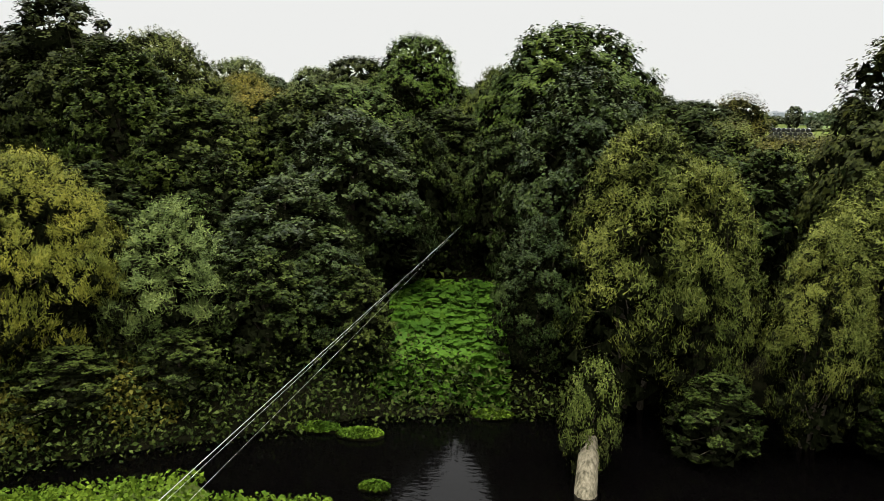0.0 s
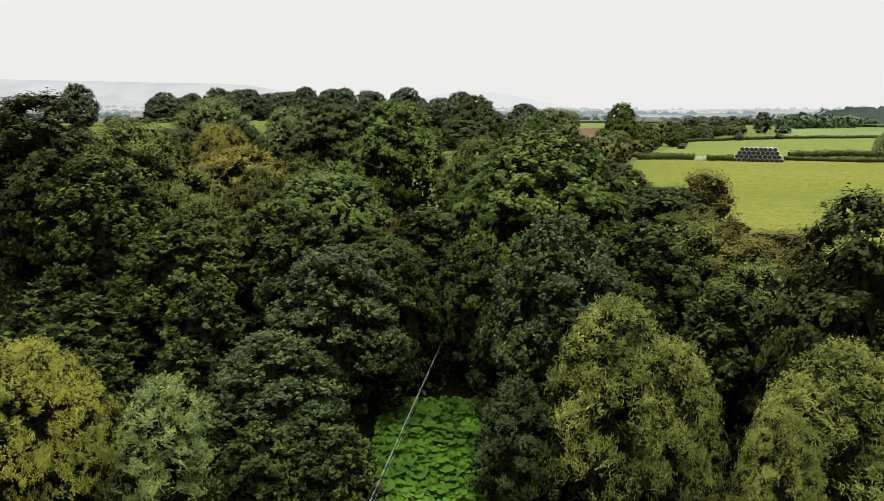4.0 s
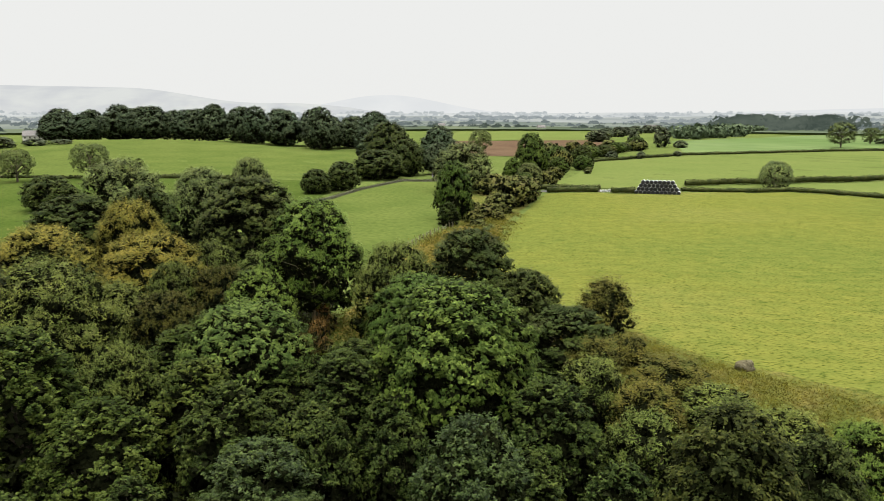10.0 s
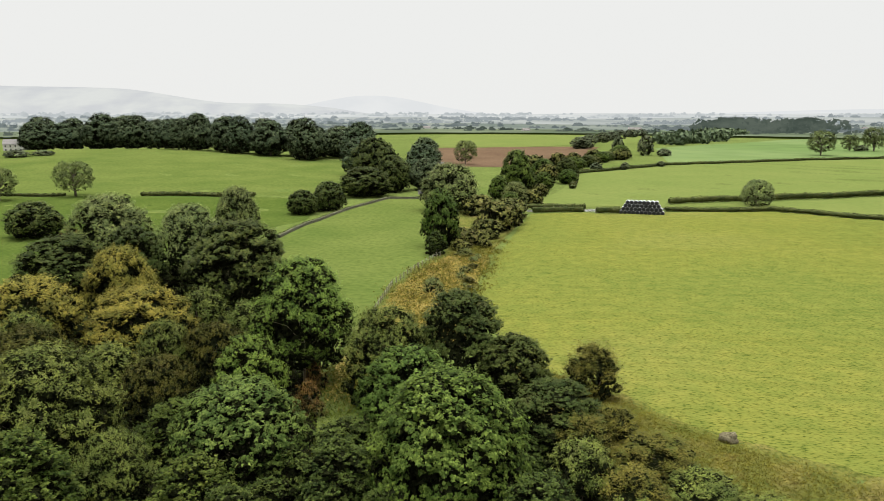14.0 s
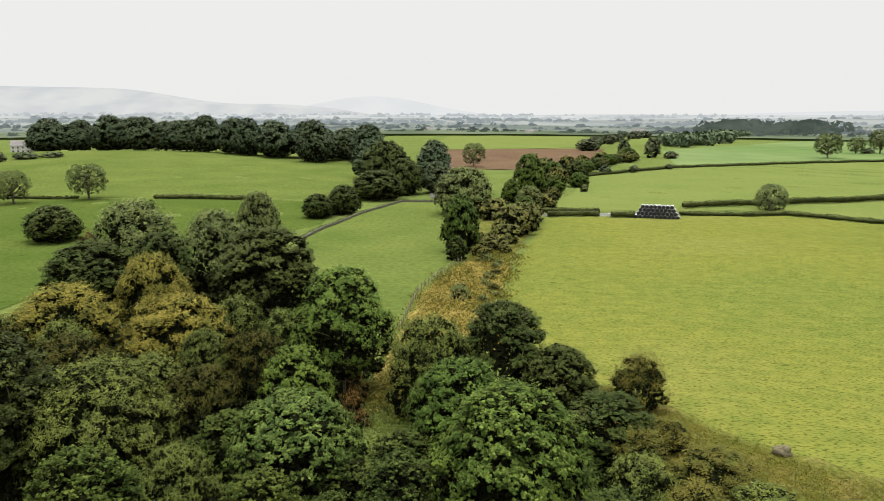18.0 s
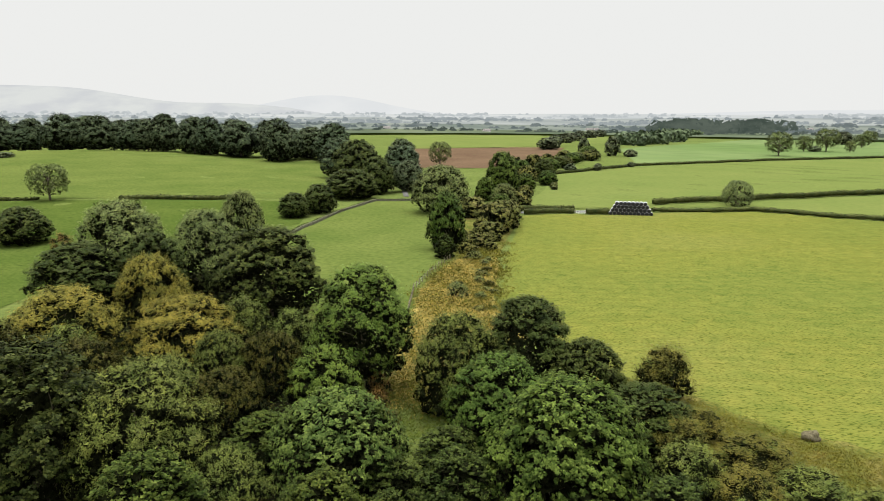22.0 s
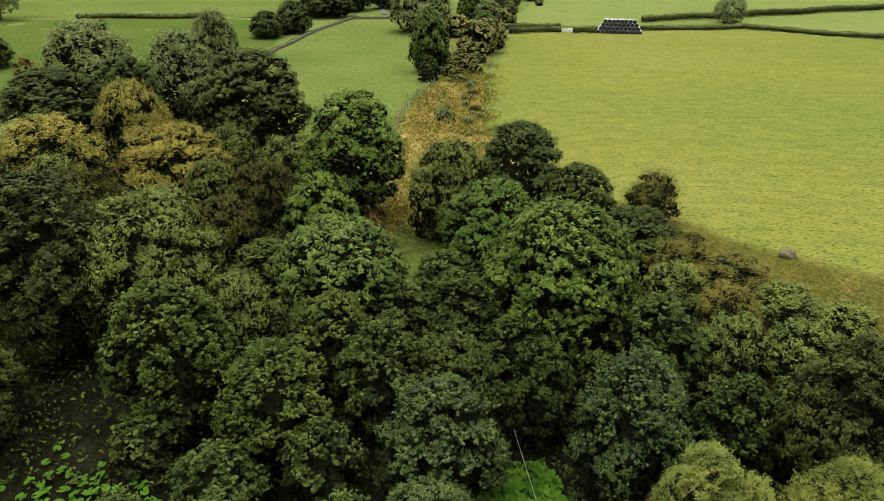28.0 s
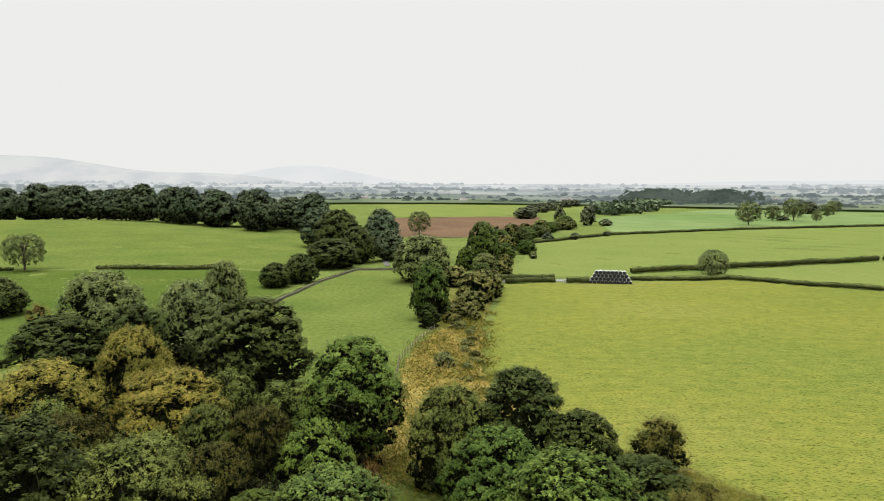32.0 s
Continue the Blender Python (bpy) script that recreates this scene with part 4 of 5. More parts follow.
for x, y, t, r in ((620, 690, 14, 12), (700, 640, 12, 14), (428, 512, 6, 6)):
    plant("distant", x, y, t, r, "spreading dark field tree in a far meadow", group="far meadow trees")

# the row of tall trees on the crest
for k in range(27):
    f = k / 26
    x, y = -210 + 220 * f, 522 - 122 * f
    plant("avenue", x + rng.normal() * 4, y + rng.normal() * 8, float(ground_z(x, y)) + 18.0 + 5.0 * rng.random(), 9.5 + 4.0 * rng.random(), "tall dark broadleaf tree in a crest-top row", group="crest row")

# ---- hedges ----
HEDGE = leaf_material("hedge_leaves", (0.034, 0.050, 0.016), (0.085, 0.105, 0.036), odd=(0.085, 0.076, 0.031))


def hedge(points, height, width, seed, label, leaf=0.30, per=52):
    """A clipped hedge along a line: leaves over a twiggy core, on short stems."""
    rng = np.random.default_rng(seed)
    root = new("hedge")
    root.location = (points[0][0], points[0][1], float(ground_z(*points[0])))
    pos, nor, stems = [], [], []
    for (x0, y0), (x1, y1) in zip(points, points[1:]):
        run = math.hypot(x1 - x0, y1 - y0)
        k = int(run * per)
        f = rng.random(k)
        ux, uy = (x1 - x0) / run, (y1 - y0) / run
        a = rng.random(k) * 2 * np.pi
        swell = 1 + 0.18 * np.sin(f * run * 0.7 + seed) + 0.12 * np.sin(f * run * 2.3)
        side, up = np.cos(a) * width * 0.5 * swell, 0.55 * height + np.sin(a) * height * 0.45 * swell
        x, y = x0 + f * (x1 - x0) - uy * side, y0 + f * (y1 - y0) + ux * side
        pos.append(np.stack([x, y, ground_z(x, y) + np.maximum(up, 0.12)], 1))
        nor.append(np.stack([-uy * np.cos(a), ux * np.cos(a), np.sin(a)], 1) + rng.normal(size=(k, 3)) * 0.5)
        k = int(run * per * 0.35)
        f, side, up = rng.random(k), (rng.random(k) - 0.5) * width * 0.6, height * (0.25 + 0.55 * rng.random(k))
        x, y = x0 + f * (x1 - x0) - uy * side, y0 + f * (y1 - y0) + ux * side
        pos.append(np.stack([x, y, ground_z(x, y) + up], 1))
        nor.append(rng.normal(size=(k, 3)) + np.array([-uy * 0.8, ux * 0.8, 0]))
        for s in np.arange(0.5, run, 2.4):
            px, py = x0 + ux * s, y0 + uy * s
            pz = float(ground_z(px, py))
            stems.append(([(px, py, pz - 0.2), (px + 0.1, py, pz + height * 0.8)], [0.07, 0.03]))
    off = np.array(root.location)
    core_v, core_f = [], []
    for (x0, y0), (x1, y1) in zip(points, points[1:]):
        run = math.hypot(x1 - x0, y1 - y0)
        ux, uy = (x1 - x0) / run, (y1 - y0) / run
        n = max(int(run / 1.2), 1)
        start = len(core_v)
        for q in range(n + 1):
            s = run * q / n
            for k in range(8):
                a = 2 * math.pi * k / 8
                g = 0.84 + 0.12 * rng.normal()
                side, up = math.cos(a) * width * 0.46 * g, 0.52 * height + math.sin(a) * height * 0.46 * g
                x, y = x0 + ux * s - uy * side, y0 + uy * s + ux * side
                core_v.append((x - off[0], y - off[1], float(ground_z(x, y)) + max(up, 0.1) - off[2]))
        for q in range(n):
            for k in range(8):
                a, b = start + q * 8 + k, start + q * 8 + (k + 1) % 8
                core_f.append((a, b, b + 8, a + 8))
    part("inner_growth", mesh_of("hedge_core", core_v, core_f), HEDGE, root)
    pos = np.concatenate(pos) - off
    part("foliage", leaf_mesh("hedge_foliage", pos, np.concatenate(nor), leaf * (0.7 + 0.9 * rng.random(len(pos))), 0.85, rng), HEDGE, root)
    stems = [([tuple(np.array(p) - off) for p in pts], r) for pts, r in stems]
    part("stems", tubes_mesh("hedge_stems", stems, 4), BARK, root)["kind"] = "stuff"
    return tagged(root, label, "hedge", "field hedges")


hedge([(57, 197.5), (72, 195)], 1.9, 1.8, 1, "clipped dark hedge at the hayfield corner")
hedge([(56, 206), (76, 204)], 1.7, 1.6, 2, "clipped dark hedge across the lane")
hedge([(76, 194.5), (83, 193.5)], 1.9, 1.8, 3, "short hedge length beside the bale stack")
hedge([(98, 194.5), (106, 193), (120, 191), (130, 190)], 1.4, 1.8, 4, "low unkempt hedge along the hayfield")
hedge([(130, 190), (146, 172), (161, 157), (190, 144), (230, 127)], 1.5, 2.0, 5, "low dark hedge along the hayfield edge")
hedge([(108, 212), (150, 216), (190, 221), (228, 226)], 2.2, 1.6, 6, "clipped green hedge with gaps at its foot")
hedge([(232, 227), (300, 232), (430, 244)], 2.3, 1.7, 7, "clipped green hedge along the upper field")
hedge([(92, 262), (118, 331), (190, 381), (300, 409), (446, 432), (640, 452)], 1.6, 2.6, 8, "thin hedge on the skyline of the upper field", 0.6, 22)
hedge([(-150, 260), (-96, 257)], 1.0, 1.5, 9, "low broken hedge across the pasture", 0.5, 26)
hedge([(-70, 255), (-48, 252), (-30, 249)], 1.5, 2.0, 10, "low bushy hedge below the pasture", 0.5, 32)
hedge([(-12, 247), (0, 243)], 1.3, 1.8, 11, "short low hedge by the lane trees", 0.5, 32)

for seed, points in ((12, [(-15.6, 165), (-9.6, 185), (2.4, 213)]), (13, [(2.4, 213), (16.6, 239.6), (33, 238.7)])):
    hedge(points, 0.75, 0.9, seed, "rough dark nettles along the dry-stone wall", 0.22, 34)

# ---- stone wall round the paddock ----
wall = new("stone_wall")
rng = np.random.default_rng(21)
line = [(-15, 165), (-9, 185), (3, 213), (17, 239), (33, 238)]
wall.location = (-15, 165, float(ground_z(-15, 165)))
bm = bmesh.new()
for (x0, y0), (x1, y1) in zip(line, line[1:]):
    run = math.hypot(x1 - x0, y1 - y0)
    for row in range(2):
        s = rng.random() * 0.6
        while s < run:
            w = 0.6 + 0.7 * rng.random()
            x, y = x0 + (x1 - x0) * s / run, y0 + (y1 - y0) * s / run
            z = float(ground_z(x, y)) + 0.18 + row * 0.34
            m = pose(x + 15, y - 165, z - wall.location.z, 0, 0, math.degrees(math.atan2(y1 - y0, x1 - x0)) + rng.normal() * 3)
            made = bmesh.ops.create_cube(bm, size=1, matrix=m @ Matrix.Diagonal((w * 0.97, 0.36 + 0.12 * rng.random() - row * 0.04, 0.33 + 0.06 * rng.random(), 1)))
            s += w
part("stones", from_bm("wall_stones", bm), STONE, wall)["kind"] = "stuff"
tagged(wall, "grey dry-stone wall curving round the paddock", "wall")

# ---- fence beside the rushes ----
fence = new("wire_fence")
fence_line = [(3, 92), (8, 113), (14, 126), (20, 137)]
fence.location = (3, 92, float(ground_z(3, 92)))
fl = np.array(fence.location)
post_mesh = tubes_mesh("fence_post", [([(0, 0, -0.3), (0, 0, 1.15), (0, 0, 1.2)], [0.095, 0.09, 0.03])], 7)
spots = []
for (x0, y0), (x1, y1) in zip(fence_line, fence_line[1:]):
    run = math.hypot(x1 - x0, y1 - y0)
    for s in np.arange(0, run, 2.0):
        spots.append((x0 + (x1 - x0) * s / run, y0 + (y1 - y0) * s / run))
for x, y in spots:
    p = part("post", post_mesh, POSTWOOD, fence)
    p.location = (x - fl[0], y - fl[1], float(ground_z(x, y)) - fl[2])
for h in (0.4, 0.75, 1.05):
    part("wire", tubes_mesh("fence_wire", [([(x - fl[0], y - fl[1], float(ground_z(x, y)) - fl[2] + h) for x, y in spots], [0.004] * len(spots))], 4), STEEL, fence)
tagged(fence, "weathered post-and-wire fence beside yellow rushes", "fence")


# ---- field gate ----
gate = new("field_gate")
gate.location = (72.6, 195.2, float(ground_z(72.6, 195.2)))
for gx in (0.0, 3.2):
    part("gatepost", tubes_mesh("gatepost", [([(gx, -gx * 0.2, -0.4), (gx, -gx * 0.2, 1.35), (gx, -gx * 0.2, 1.42)], [0.11, 0.10, 0.03])], 8), POSTWOOD, gate)
for gz in (0.3, 0.5, 0.72, 0.95, 1.18):
    part("rail", tubes_mesh("gate_rail", [([(0.08, 0, gz), (3.1, -0.62, gz)], [0.03, 0.03])], 6), STEEL, gate)
part("brace", tubes_mesh("gate_brace", [([(0.1, 0.03, 0.3), (3.05, -0.58, 1.18)], [0.025, 0.025])], 6), STEEL, gate)
tagged(gate, "grey metal field gate between two hedges", "gate")


# ---- wrapped bales ----
def bale():
    """A round bale lying on its side, wrapped in film, with rounded rims and slightly sunken ends."""
    rings = [(0.0, 0.0, 0.585), (0.38, 0.0, 0.60), (0.56, 0.0, 0.585), (0.625, 0.0, 0.53), (0.65, 0.0, 0.44), (0.655, 0.0, 0.0)]
    prof = [(r, a) for r, _, a in rings] + [(r, -a) for r, _, a in reversed(rings[:-1])]
    sides = 20
    verts, faces = [], []
    for r, a in prof:
        for k in range(sides):
            t = 2 * math.pi * k / sides
            w = r * (1 + 0.012 * math.sin(3 * t + 4 * a))
            verts.append((w * math.cos(t), a, w * math.sin(t)))
    for i in range(len(prof) - 1):
        for k in range(sides):
            a, b = i * sides + k, i * sides + (k + 1) % sides
            faces.append((a, b, b + sides, a + sides))
    ob = new("silage_bale", mesh_of("silage_bale", verts, faces, True))
    ob.data.materials.append(WRAP)
    ob.data.materials.append(PAINTEDSHEEN)
    # the curved sides take the film with the gleam painted on
    for p in ob.data.polygons:
        p.material_index = int(abs(p.normal.y) < 0.6)
    return ob


first = bale()
turn = -27.5
base = Vector((88.1, 189.6, float(ground_z(88, 190)) + 0.63))
along = Vector((math.cos(radians(turn)), math.sin(radians(turn)), 0))
deep = Vector((-along.y, along.x, 0))
made_one = False
for back in range(2):
    for row, count in enumerate((11, 10, 9, 8)):
        for k in range(count):
            at = base + along * ((k - (count - 1) / 2) * 1.18) + deep * (back * 1.12) + Vector((0, 0, row * 1.01))
            m = pose(at.x, at.y, at.z, 0, (k * 47 + row * 31) % 360, turn) @ Matrix.Diagonal((0.9, 0.93, 0.9, 1))
            if not made_one:
                first.matrix_basis, ob, made_one = m, first, True
            else:
                ob = copy_thing(first, m @ Matrix.Diagonal((1 / 0.9, 1 / 0.93, 1 / 0.9, 1)))
            tagged(ob, "black film-wrapped round silage bale in a stack", "bale", "stack of silage bales")

# ---- the heap in the hayfield ----
bm = bmesh.new()
bmesh.ops.create_icosphere(bm, subdivisions=4, radius=1)
for v in bm.verts:
    k = 1 + 0.28 * noise.noise(v.co * 1.6) + 0.10 * noise.noise(v.co * 5)
    v.co = Vector((v.co.x * 0.78 * k, v.co.y * 0.6 * k, max(v.co.z, -0.4) * 0.60 * k))
boulder = part("boulder", from_bm("boulder", bm, True), MOUND)
boulder.location = (30.0, 47.0, float(ground_z(30.0, 47.0)) + 0.2)
tagged(boulder, "weathered brown boulder on the hayfield's edge", "boulder")

# ---- grass, rushes, herbs, undergrowth ----
def scatter(name, outline, count, tall, leaf, aspect, mat, seed, label, category, blades=True, clump=0.0, spill=0.0):
    """Countless small plants over a piece of ground, as one mesh."""
    rng = np.random.default_rng(seed)
    xs, ys = [p[0] for p in outline], [p[1] for p in outline]
    x, y = rng.uniform(min(xs), max(xs), count * 3), rng.uniform(min(ys), max(ys), count * 3)
    ok = inside(outline, x, y)
    if clump:
        lump = np.array([noise.noise((a * clump, b * clump, seed)) for a, b in zip(x, y)])
        ok &= lump > -0.15
    x, y = x[ok][:count], y[ok][:count]
    k = len(x)
    x, y = x + rng.normal(size=k) * spill, y + rng.normal(size=k) * spill
    up = tall * rng.random(k) ** 1.5
    pos = np.stack([x, y, ground_z(x, y) + 0.08 + up], 1)
    nor = rng.normal(size=(k, 3)) * (1.0, 1.0, 0.25 if blades else 0.6) + np.array([0, 0, 0.55 if blades else 1.0])
    ob = part(name, leaf_mesh(name, pos, nor, leaf * (0.6 + 0.8 * rng.random(k)), aspect, rng, broad=not blades), mat)
    return tagged(ob, label, category, kind="stuff")


for bx, by, bt, br in ((-3.9, 24.4, 0.4, 1.7), (-7.0, 23.6, 1.0, 2.0), (-9.4, 21.4, -1.2, 1.6), (-12.4, 20.0, -1.4, 1.8), (-16, 19, -0.6, 2.2), (3.9, 24.8, 0.8, 1.6)):
    plant("young", bx, by, bt, br, "low alder growth hanging to the waterline", "bush", W)
plant("scrub", 4.0, 19.2, -1.2, 1.0, "hanging willow spray over a pale trunk", "bush", foot=-4.5)
for bx, by, bt, br in ((8.2, 20.4, -1.9, 1.6), (14.2, 20.6, -1.0, 1.8)):
    plant("young", bx, by, bt, br, "dark green alder growth hanging over the river", "bush", W, foot=-4.6)
scatter("rushes", [(-3, 66), (2, 62), (6, 68), (11, 79), (16, 82), (19, 104), (27.5, 129), (29, 137), (21, 136), (15, 126), (9, 112), (3, 90), (-1, 74)], 36000, 0.34, 0.34, 0.2, RUSH, 3,
        "tussocky yellow rushes between two fields", "rushes", True, 0.9, 0.5)
scatter("strip_grass", [(-4, 70), (2, 62), (6, 68), (11, 79), (17.5, 82), (21.5, 104), (30, 129), (38, 152), (30, 150), (20, 136), (14, 126), (8, 112), (2, 90), (-3, 74)], 30000, 0.6, 0.42, 0.3, BANKGRASS, 5,
        "rough green and brown grass among the rushes", "grass", True, 0.25, 1.1)
scatter("opening_grass", [(-3.8, 68), (-3.4, 52), (-1, 49.5), (2.6, 49), (3.8, 60), (2, 72), (-1, 76)], 16000, 0.35, 0.22, 0.2, MEADOWGRASS, 4, "long green grass in an opening of the wood", "grass", True, 0.0, 0.6)
scatter("bank_grass", [(17.5, 68), (19.5, 66.5), (24.3, 56.5), (27.6, 49.6), (32.4, 42.8), (37.4, 38), (60, 31), (60, 28.5), (28, 28.5), (19.5, 27), (17.5, 34), (16.5, 48)], 80000, 0.30, 0.24, 0.16, BANKGRASS, 6,
        "long olive-brown grass on the slope", "grass", True, 0.0, 0.5)
scatter("wood_floor_plants", [(-48, 80), (-34, 38), (-14, 30), (-4, 34), (16, 30), (16, 48), (14, 62), (4, 66), (2, 50), (-4, 51), (-5, 72), (-4, 92), (-20, 110), (-46, 108)], 22000, 0.6, 0.34, 0.6, ALDER, 12,
        "low shaded leaves on the wood's floor", "undergrowth", False, 0.0, 0.5)
scatter("undergrowth", [(-30, 9.6), (-14, 16.6), (-9, 19.0), (-3.4, 21.6), (4, 22.4), (6, 22.8), (6, 24.4), (2, 23.4), (-3.6, 24.6), (-12, 24), (-30, 19)], 26000, 1.5, 0.17, 0.6, ALDER, 7,
        "dark leafy undergrowth along the waterline", "undergrowth", False, 0.0)
scatter("near_bank_herbs", [(-20, 8), (-20, 13.6), (-13, 15.7), (-7, 17.3), (-6.9, 16.3), (-3.2, 16.3), (-2.8, 14), (-2.4, 8)], 26000, 0.35, 0.14, 0.7, FERN, 8,
        "bright green low herbs on the near river bank", "herbs", False, 0.0)
scatter("far_bank_herbs", [(-20, 15.2), (-14, 18), (-11.5, 19.1), (-9, 20.2), (-9, 23), (-20, 19.6)], 9000, 0.8, 0.17, 0.8, YELLOW, 9, "yellowing bank-side herbs and dock leaves", "herbs", False, 0.5)
for ix, iy, iw, seed in ((-4.65, 21.2, 0.75, 31), (-3.2, 20.85, 0.8, 32), (1.2, 22.6, 0.8, 33), (-2.3, 17.6, 0.45, 34)):
    bm = bmesh.new()
    bmesh.ops.create_icosphere(bm, subdivisions=3, radius=1)
    for v in bm.verts:
        k = 1 + 0.2 * noise.noise(v.co * 2 + Vector((seed, 0, 0)))
        v.co = Vector((v.co.x * iw * k, v.co.y * 0.45 * iw * k, v.co.z * 0.14))
    islet = new("plant_islet")
    islet.location = (ix, iy, WATER_Z)
    part("mud", from_bm("islet_mud", bm, True), SHADESOIL, islet)
    rng = np.random.default_rng(seed)
    k = 900
    a, r = rng.random(k) * 6.283, np.sqrt(rng.random(k)) * 0.95
    pos = np.stack([np.cos(a) * r * iw, np.sin(a) * r * iw * 0.5, 0.1 + 0.22 * rng.random(k) * (1.1 - r)], 1)
    part("herb_cover", leaf_mesh("islet_herbs", pos, rng.normal(size=(k, 3)) * 0.7 + np.array([0, 0, 0.7]), 0.13 * (0.6 + rng.random(k)), 0.5, rng, broad=True), FERN, islet)
    tagged(islet, "low green plant islet in the dark water", "water plants", "islets in the river")

# ---- butterbur bed ----
bed = new("butterbur_bed")
bed.location = (-0.5, 24, float(ground_z(-0.5, 24)))
bo = np.array(bed.location)


def butterbur_leaf(seed):
    """A wide round leaf, notched at its stalk, dished and wavy."""
    rng = np.random.default_rng(seed)
    bm = bmesh.new()
    mid = bm.verts.new((0, 0, -0.05))
    inner, outer = [], []
    for k in range(12):
        t = radians(20 + 320 * k / 11) - math.pi / 2
        r = 0.27 * (1 + 0.08 * rng.normal())
        inner.append(bm.verts.new((r * 0.55 * math.cos(t), r * 0.55 * math.sin(t), 0.0)))
        outer.append(bm.verts.new((r * math.cos(t), r * math.sin(t), -0.01 + 0.03 * rng.normal())))
    for k in range(11):
        bm.faces.new((mid, inner[k], inner[k + 1]))
        bm.faces.new((inner[k], outer[k], outer[k + 1], inner[k + 1]))
    me = from_bm("butterbur_leaf", bm, True)
    me.materials.append(BUTTERBUR)
    return me


leaf_kinds = [butterbur_leaf(s) for s in range(5)]
rng = np.random.default_rng(77)
placed = 0
while placed < 300:
    x, y = rng.uniform(-3.3, 2.2), rng.uniform(23.0, 32.5)
    if not (-3.3 + max(0, y - 27) * 0.25 < x < 1.5 + (y - 23) * 0.08 and y < 32.5):
        continue
    ob = part("leaf", leaf_kinds[placed % 5], None, bed)
    s = 0.65 + 0.6 * rng.random()
    ob.matrix_basis = pose(x - bo[0], y - bo[1], float(ground_z(x, y)) - bo[2] + 0.35 + 0.35 * rng.random(), -9 + 9 * rng.normal(), 8 * rng.normal(), rng.random() * 360) @ Matrix.Diagonal((s, s, s, 1))
    placed += 1
tagged(bed, "dense bed of broad light-green butterbur leaves on the bank", "butterbur")
k = 5000
x, y = rng.uniform(-3.2, 1.9, k), rng.uniform(22.9, 33.5, k)
low = part("low_leaves", leaf_mesh("low_leaves", np.stack([x, y, ground_z(x, y) + 0.1 + 0.3 * rng.random(k)], 1) - bo, rng.normal(size=(k, 3)) * 0.4 + np.array([0, -0.2, 1]), 0.3 * (0.6 + 0.8 * rng.random(k)), 0.9, rng, broad=True), BUTTERBUR, bed)
low["kind"] = "stuff"

clearing_bed = new("butterbur_bed")
clearing_bed.location = (-27, 36, float(ground_z(-27, 36)))
co = np.array(clearing_bed.location)
for placed in range(220):
    x, y = -27 + 4.2 * rng.normal(), 34.5 + 2.2 * rng.normal()
    ob = part("leaf", leaf_kinds[placed % 5], None, clearing_bed)
    s = 0.6 + 0.6 * rng.random()
    ob.matrix_basis = pose(x - co[0], y - co[1], float(ground_z(x, y)) - co[2] + 0.3 + 0.3 * rng.random(), -9 + 9 * rng.normal(), 8 * rng.normal(), rng.random() * 360) @ Matrix.Diagonal((s, s, s, 1))
tagged(clearing_bed, "scattered yellow-green butterbur leaves in a shaded clearing", "butterbur")

# ---- pale trunk in the river ----
trunk = part("leaning_trunk", tubes_mesh("leaning_trunk", [([(3.6, 17.3, -5.3), (3.68, 17.8, -4.5), (3.82, 18.4, -3.7), (3.92, 18.8, -3.2)], [0.36, 0.33, 0.3, 0.2])], 12), PALEBARK)
tagged(trunk, "pale bare willow trunk leaning out of the water", "tree trunk")

# ---- cableway over the river ----
cableway = new("river_cableway")
cableway.location = (0.02, 35.2, float(ground_z(0.02, 35.2)))
co = np.array(cableway.location)
for dx, dz, sag, r in ((0.0, 0.0, 0.0, 0.005), (0.05, -0.06, 0.02, 0.0025), (0.12, -0.34, 0.10, 0.002)):
    pts = []
    for k in range(25):
        f = k / 24
        p = np.array([-5.5, -4.0, 1.3]) * (1 - f) + np.array([0.02, 35.2, 0.36]) * f
        pts.append(tuple(p + np.array([dx * (1 - f), 0, dz * (1 - f) - sag * math.sin(math.pi * f)]) - co))
    part("cable", tubes_mesh("cable", [(pts, [r] * 25)], 6), STEEL, cableway)
# far post in the crowns' near-black, so it sinks into the dark hollow
part("far_post", tubes_mesh("cable_post", [([(0, 0.1, -0.4), (0, 0.1, 0.6 - co[2])], [0.05, 0.05])], 10), SHADEWOOD, cableway)
part("near_post", tubes_mesh("cable_post", [([(-5.52 - co[0], -4.1 - co[1], float(ground_z(-5.5, -4)) - 0.4 - co[2]), (-5.52 - co[0], -4.1 - co[1], 1.5 - co[2])], [0.09, 0.08])], 10), STEEL, cableway)
tagged(cableway, "thin pale steel cables strung across the river into the trees", "cable")

# ---- farm and houses in the distance ----
RENDERED, rdn, rdl, rdb = material("pale_rendered_wall", 0.9, 0, 0.1)
rdl.new(ramp(rdn, rdl, noise_of(rdn, rdl, 0.7, 4), ((0.3, (0.30, 0.29, 0.26)), (0.7, (0.44, 0.42, 0.38)))), rdb.inputs["Base Color"])
SLATE = bark_material("weathered_slate", (0.075, 0.070, 0.068), (0.15, 0.14, 0.13), 1.5)
PANE, pnn, pnl, pnb = material("dark_window_glass", 0.1, 0, 0.5)
pnb.inputs["Base Color"].default_value = (0.02, 0.022, 0.025, 1)


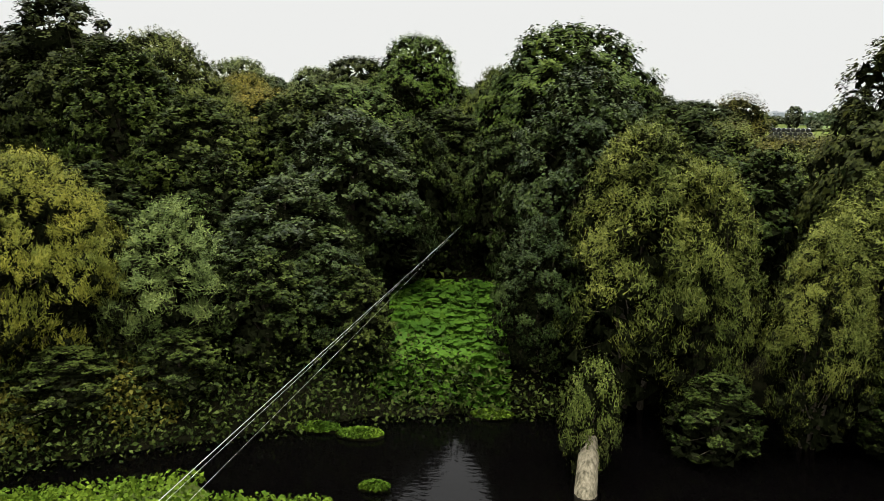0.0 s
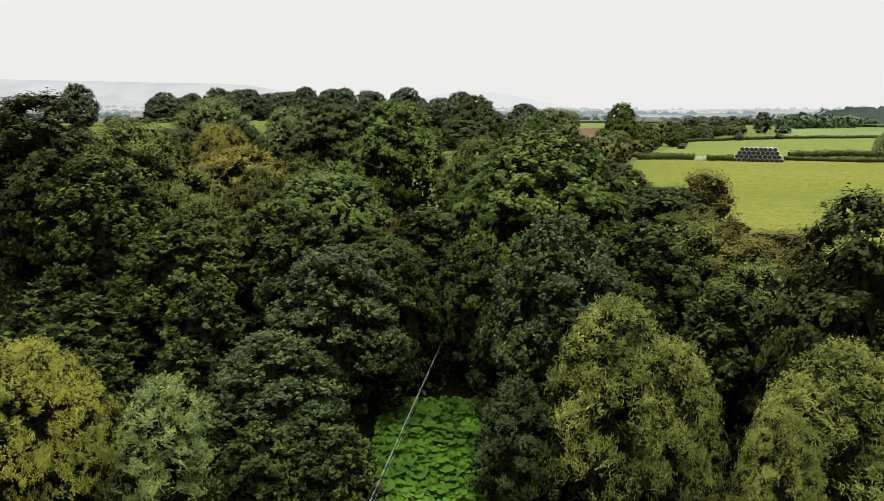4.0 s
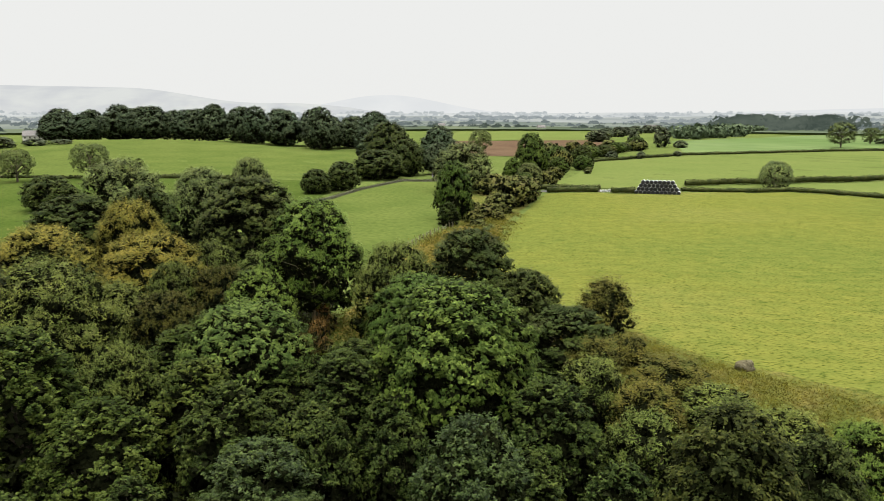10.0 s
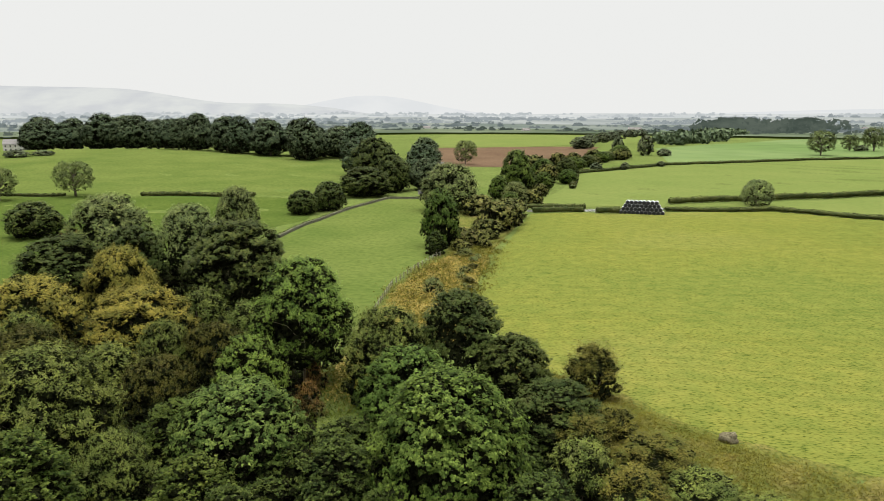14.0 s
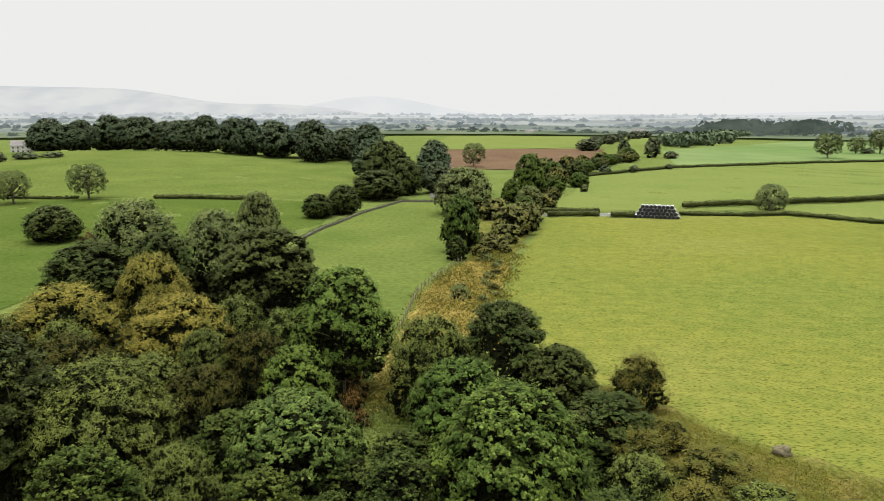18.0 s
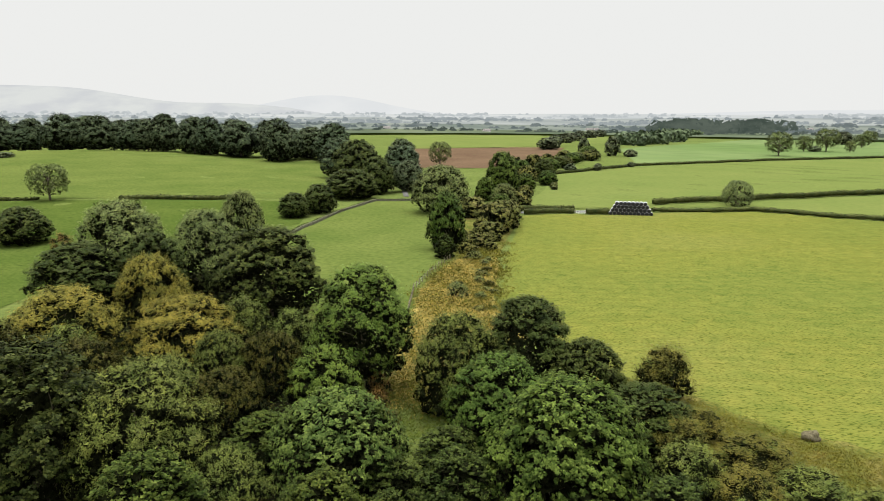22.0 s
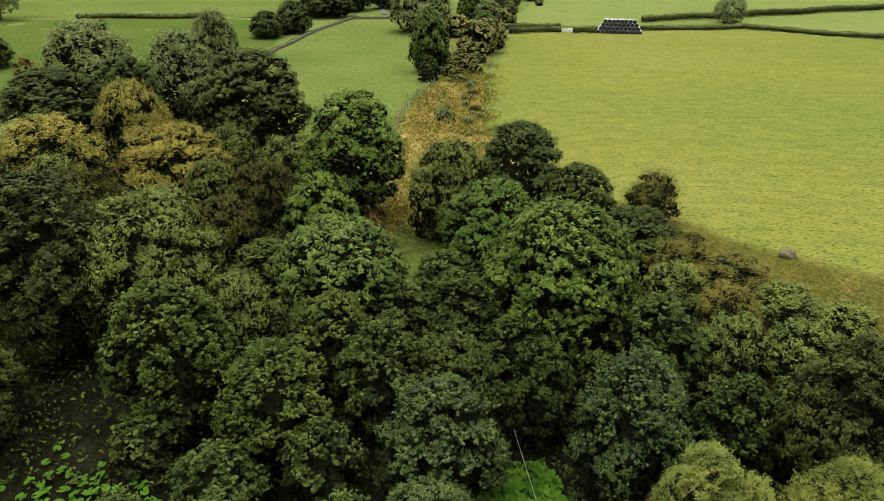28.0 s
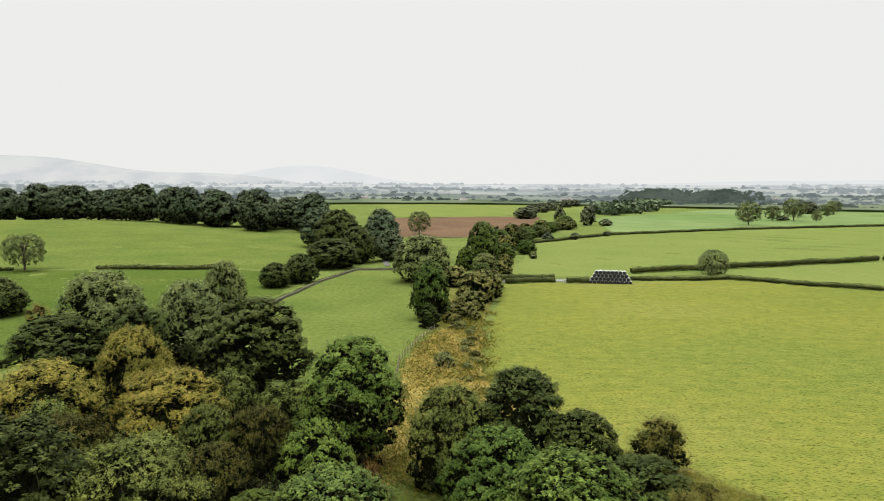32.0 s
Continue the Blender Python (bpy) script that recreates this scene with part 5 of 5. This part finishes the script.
def house(x, y, turn, wide, deep, eaves, ridge_up, label, windows=True, group="far houses"):
    """A gabled house: walls with gables, a roof with overhanging eaves, a chimney, windows in its long front."""
    root = new("house")
    root.matrix_basis = pose(x, y, float(ground_z(x, y)) - 0.3, 0, 0, turn)
    a, b = wide / 2, deep / 2
    v = [(-a, -b, 0), (a, -b, 0), (a, b, 0), (-a, b, 0), (-a, -b, eaves), (a, -b, eaves), (a, b, eaves), (-a, b, eaves), (-a, 0, eaves + ridge_up), (a, 0, eaves + ridge_up)]
    bm = bmesh.new()
    vs = [bm.verts.new(p) for p in v]
    for f in ((0, 1, 5, 4), (2, 3, 7, 6), (1, 2, 6, 9, 5), (3, 0, 4, 8, 7)):
        bm.faces.new([vs[k] for k in f])
    part("wall", from_bm("house_wall", bm), RENDERED, root)
    bm = bmesh.new()
    over, drop, thick = 0.35, 0.35 * ridge_up / b, 0.18
    ring = [(-b - over, eaves - drop + 0.03), (0, eaves + ridge_up + 0.03), (b + over, eaves - drop + 0.03), (b + over, eaves - drop + thick), (0, eaves + ridge_up + thick + 0.05), (-b - over, eaves - drop + thick)]
    ends = [[bm.verts.new((sx * (a + 0.25), py, pz)) for py, pz in ring] for sx in (-1, 1)]
    for k in range(6):
        n = (k + 1) % 6
        bm.faces.new((ends[0][k], ends[0][n], ends[1][n], ends[1][k]))
    for e in ends:
        bm.faces.new((e[0], e[1], e[4], e[5]))
        bm.faces.new((e[1], e[2], e[3], e[4]))
    roof = part("roof", from_bm("house_roof", bm), SLATE, root)
    bm = bmesh.new()
    bmesh.ops.create_cube(bm, size=1, matrix=pose(a - 0.6, 0, eaves + ridge_up + 0.5) @ Matrix.Diagonal((0.7, 0.5, 1.6, 1)))
    part("chimney", from_bm("house_chimney", bm), RENDERED, roof)
    if windows:
        for row in range(int(eaves // 2.5)):
            for k in range(int(wide // 3)):
                bm = bmesh.new()
                bmesh.ops.create_cube(bm, size=1, matrix=pose(-a + 1.6 + k * 3, -b, 1.5 + row * 2.5) @ Matrix.Diagonal((0.95, 0.08, 1.2, 1)))
                part("window", from_bm("house_window", bm), PANE, root)
    return tagged(root, label, "house", group)


house(-222, 520, 12, 15, 8, 5.4, 3.2, "pale rendered farmhouse with a grey slate roof behind the pasture", group="farm buildings")
house(-209, 514, 100, 12, 8, 4.2, 2.8, "pale farm barn with a grey roof beside the farmhouse", group="farm buildings")
for hx, hy, ht in ((330, 1190, 10), (590, 1330, -15), (606, 1335, 20), (960, 1180, 30), (1010, 1250, -10), (1040, 1240, 15), (180, 1400, 5), (760, 1420, 0)):
    house(hx, hy, ht, 14, 8, 5.2, 3.0, "small pale house among far trees", False)

# ---- far woods, plain and hills ----
rng = np.random.default_rng(90)


def woods(name, count, near, far, left, right, mat, label, tall=9.0):
    """Far hedgerow trees and copses, too many to count: clumps of large leaf sprays."""
    k = 30
    lines = max(count // 14, 1)
    of = rng.integers(0, lines, count)
    d0, a0 = near * (far / near) ** rng.random(lines), rng.uniform(left, right, lines)
    run, slant = rng.uniform(60, 260, lines) * (0.5 + d0 / 2200), rng.normal(size=lines) * 0.35
    s = rng.uniform(-0.5, 0.5, count) * run[of]
    cx = d0[of] * np.sin(a0[of]) + s * np.cos(a0[of] - slant[of]) + rng.normal(size=count) * 3
    cy = d0[of] * np.cos(a0[of]) - s * np.sin(a0[of] - slant[of]) + rng.normal(size=count) * 3
    d = np.hypot(cx, cy)
    size = tall * (0.5 + 0.7 * rng.random(count) ** 2) * (0.8 + d / 4200)
    i = np.repeat(np.arange(count), k)
    e = rng.normal(size=(count * k, 3))
    e /= np.linalg.norm(e, axis=1, keepdims=True)
    pos = np.stack([cx[i], cy[i], ground_z(cx, cy)[i] + size[i] * 0.5], 1) + e * size[i][:, None] * np.array([0.85, 0.85, 0.5]) * (0.7 + 0.3 * rng.random((count * k, 1)))
    ob = part(name, leaf_mesh(name, pos, e + rng.normal(size=e.shape) * 0.4, size[i] * 0.62, 0.85, rng), mat)
    return tagged(ob, label, "woodland", kind="stuff")


def copse(name, start, end, count, deep, size, mat, label):
    """A far wood along a line, too dense to count its trees."""
    f = rng.random(count)
    cx = start[0] + (end[0] - start[0]) * f + rng.normal(size=count) * deep
    cy = start[1] + (end[1] - start[1]) * f + rng.normal(size=count) * deep
    k = 60
    s = size * (0.7 + 0.6 * rng.random(count))
    i = np.repeat(np.arange(count), k)
    e = rng.normal(size=(count * k, 3))
    e /= np.linalg.norm(e, axis=1, keepdims=True)
    pos = np.stack([cx[i], cy[i], ground_z(cx, cy)[i] + s[i] * 0.5], 1) + e * s[i][:, None] * np.array([0.9, 0.9, 0.5])
    ob = part(name, leaf_mesh(name, pos, e + rng.normal(size=e.shape) * 0.4, s[i] * 0.45, 0.85, rng), mat)
    return tagged(ob, label, "woodland", kind="stuff")


# far wood, misty trees and plain glow in colours that hold the haze
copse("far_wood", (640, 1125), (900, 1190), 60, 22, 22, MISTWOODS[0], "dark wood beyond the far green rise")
copse("far_shelter_belt", (330, 640), (690, 1110), 60, 9, 11, HAZEROW, "belt of trees running up to the far wood")
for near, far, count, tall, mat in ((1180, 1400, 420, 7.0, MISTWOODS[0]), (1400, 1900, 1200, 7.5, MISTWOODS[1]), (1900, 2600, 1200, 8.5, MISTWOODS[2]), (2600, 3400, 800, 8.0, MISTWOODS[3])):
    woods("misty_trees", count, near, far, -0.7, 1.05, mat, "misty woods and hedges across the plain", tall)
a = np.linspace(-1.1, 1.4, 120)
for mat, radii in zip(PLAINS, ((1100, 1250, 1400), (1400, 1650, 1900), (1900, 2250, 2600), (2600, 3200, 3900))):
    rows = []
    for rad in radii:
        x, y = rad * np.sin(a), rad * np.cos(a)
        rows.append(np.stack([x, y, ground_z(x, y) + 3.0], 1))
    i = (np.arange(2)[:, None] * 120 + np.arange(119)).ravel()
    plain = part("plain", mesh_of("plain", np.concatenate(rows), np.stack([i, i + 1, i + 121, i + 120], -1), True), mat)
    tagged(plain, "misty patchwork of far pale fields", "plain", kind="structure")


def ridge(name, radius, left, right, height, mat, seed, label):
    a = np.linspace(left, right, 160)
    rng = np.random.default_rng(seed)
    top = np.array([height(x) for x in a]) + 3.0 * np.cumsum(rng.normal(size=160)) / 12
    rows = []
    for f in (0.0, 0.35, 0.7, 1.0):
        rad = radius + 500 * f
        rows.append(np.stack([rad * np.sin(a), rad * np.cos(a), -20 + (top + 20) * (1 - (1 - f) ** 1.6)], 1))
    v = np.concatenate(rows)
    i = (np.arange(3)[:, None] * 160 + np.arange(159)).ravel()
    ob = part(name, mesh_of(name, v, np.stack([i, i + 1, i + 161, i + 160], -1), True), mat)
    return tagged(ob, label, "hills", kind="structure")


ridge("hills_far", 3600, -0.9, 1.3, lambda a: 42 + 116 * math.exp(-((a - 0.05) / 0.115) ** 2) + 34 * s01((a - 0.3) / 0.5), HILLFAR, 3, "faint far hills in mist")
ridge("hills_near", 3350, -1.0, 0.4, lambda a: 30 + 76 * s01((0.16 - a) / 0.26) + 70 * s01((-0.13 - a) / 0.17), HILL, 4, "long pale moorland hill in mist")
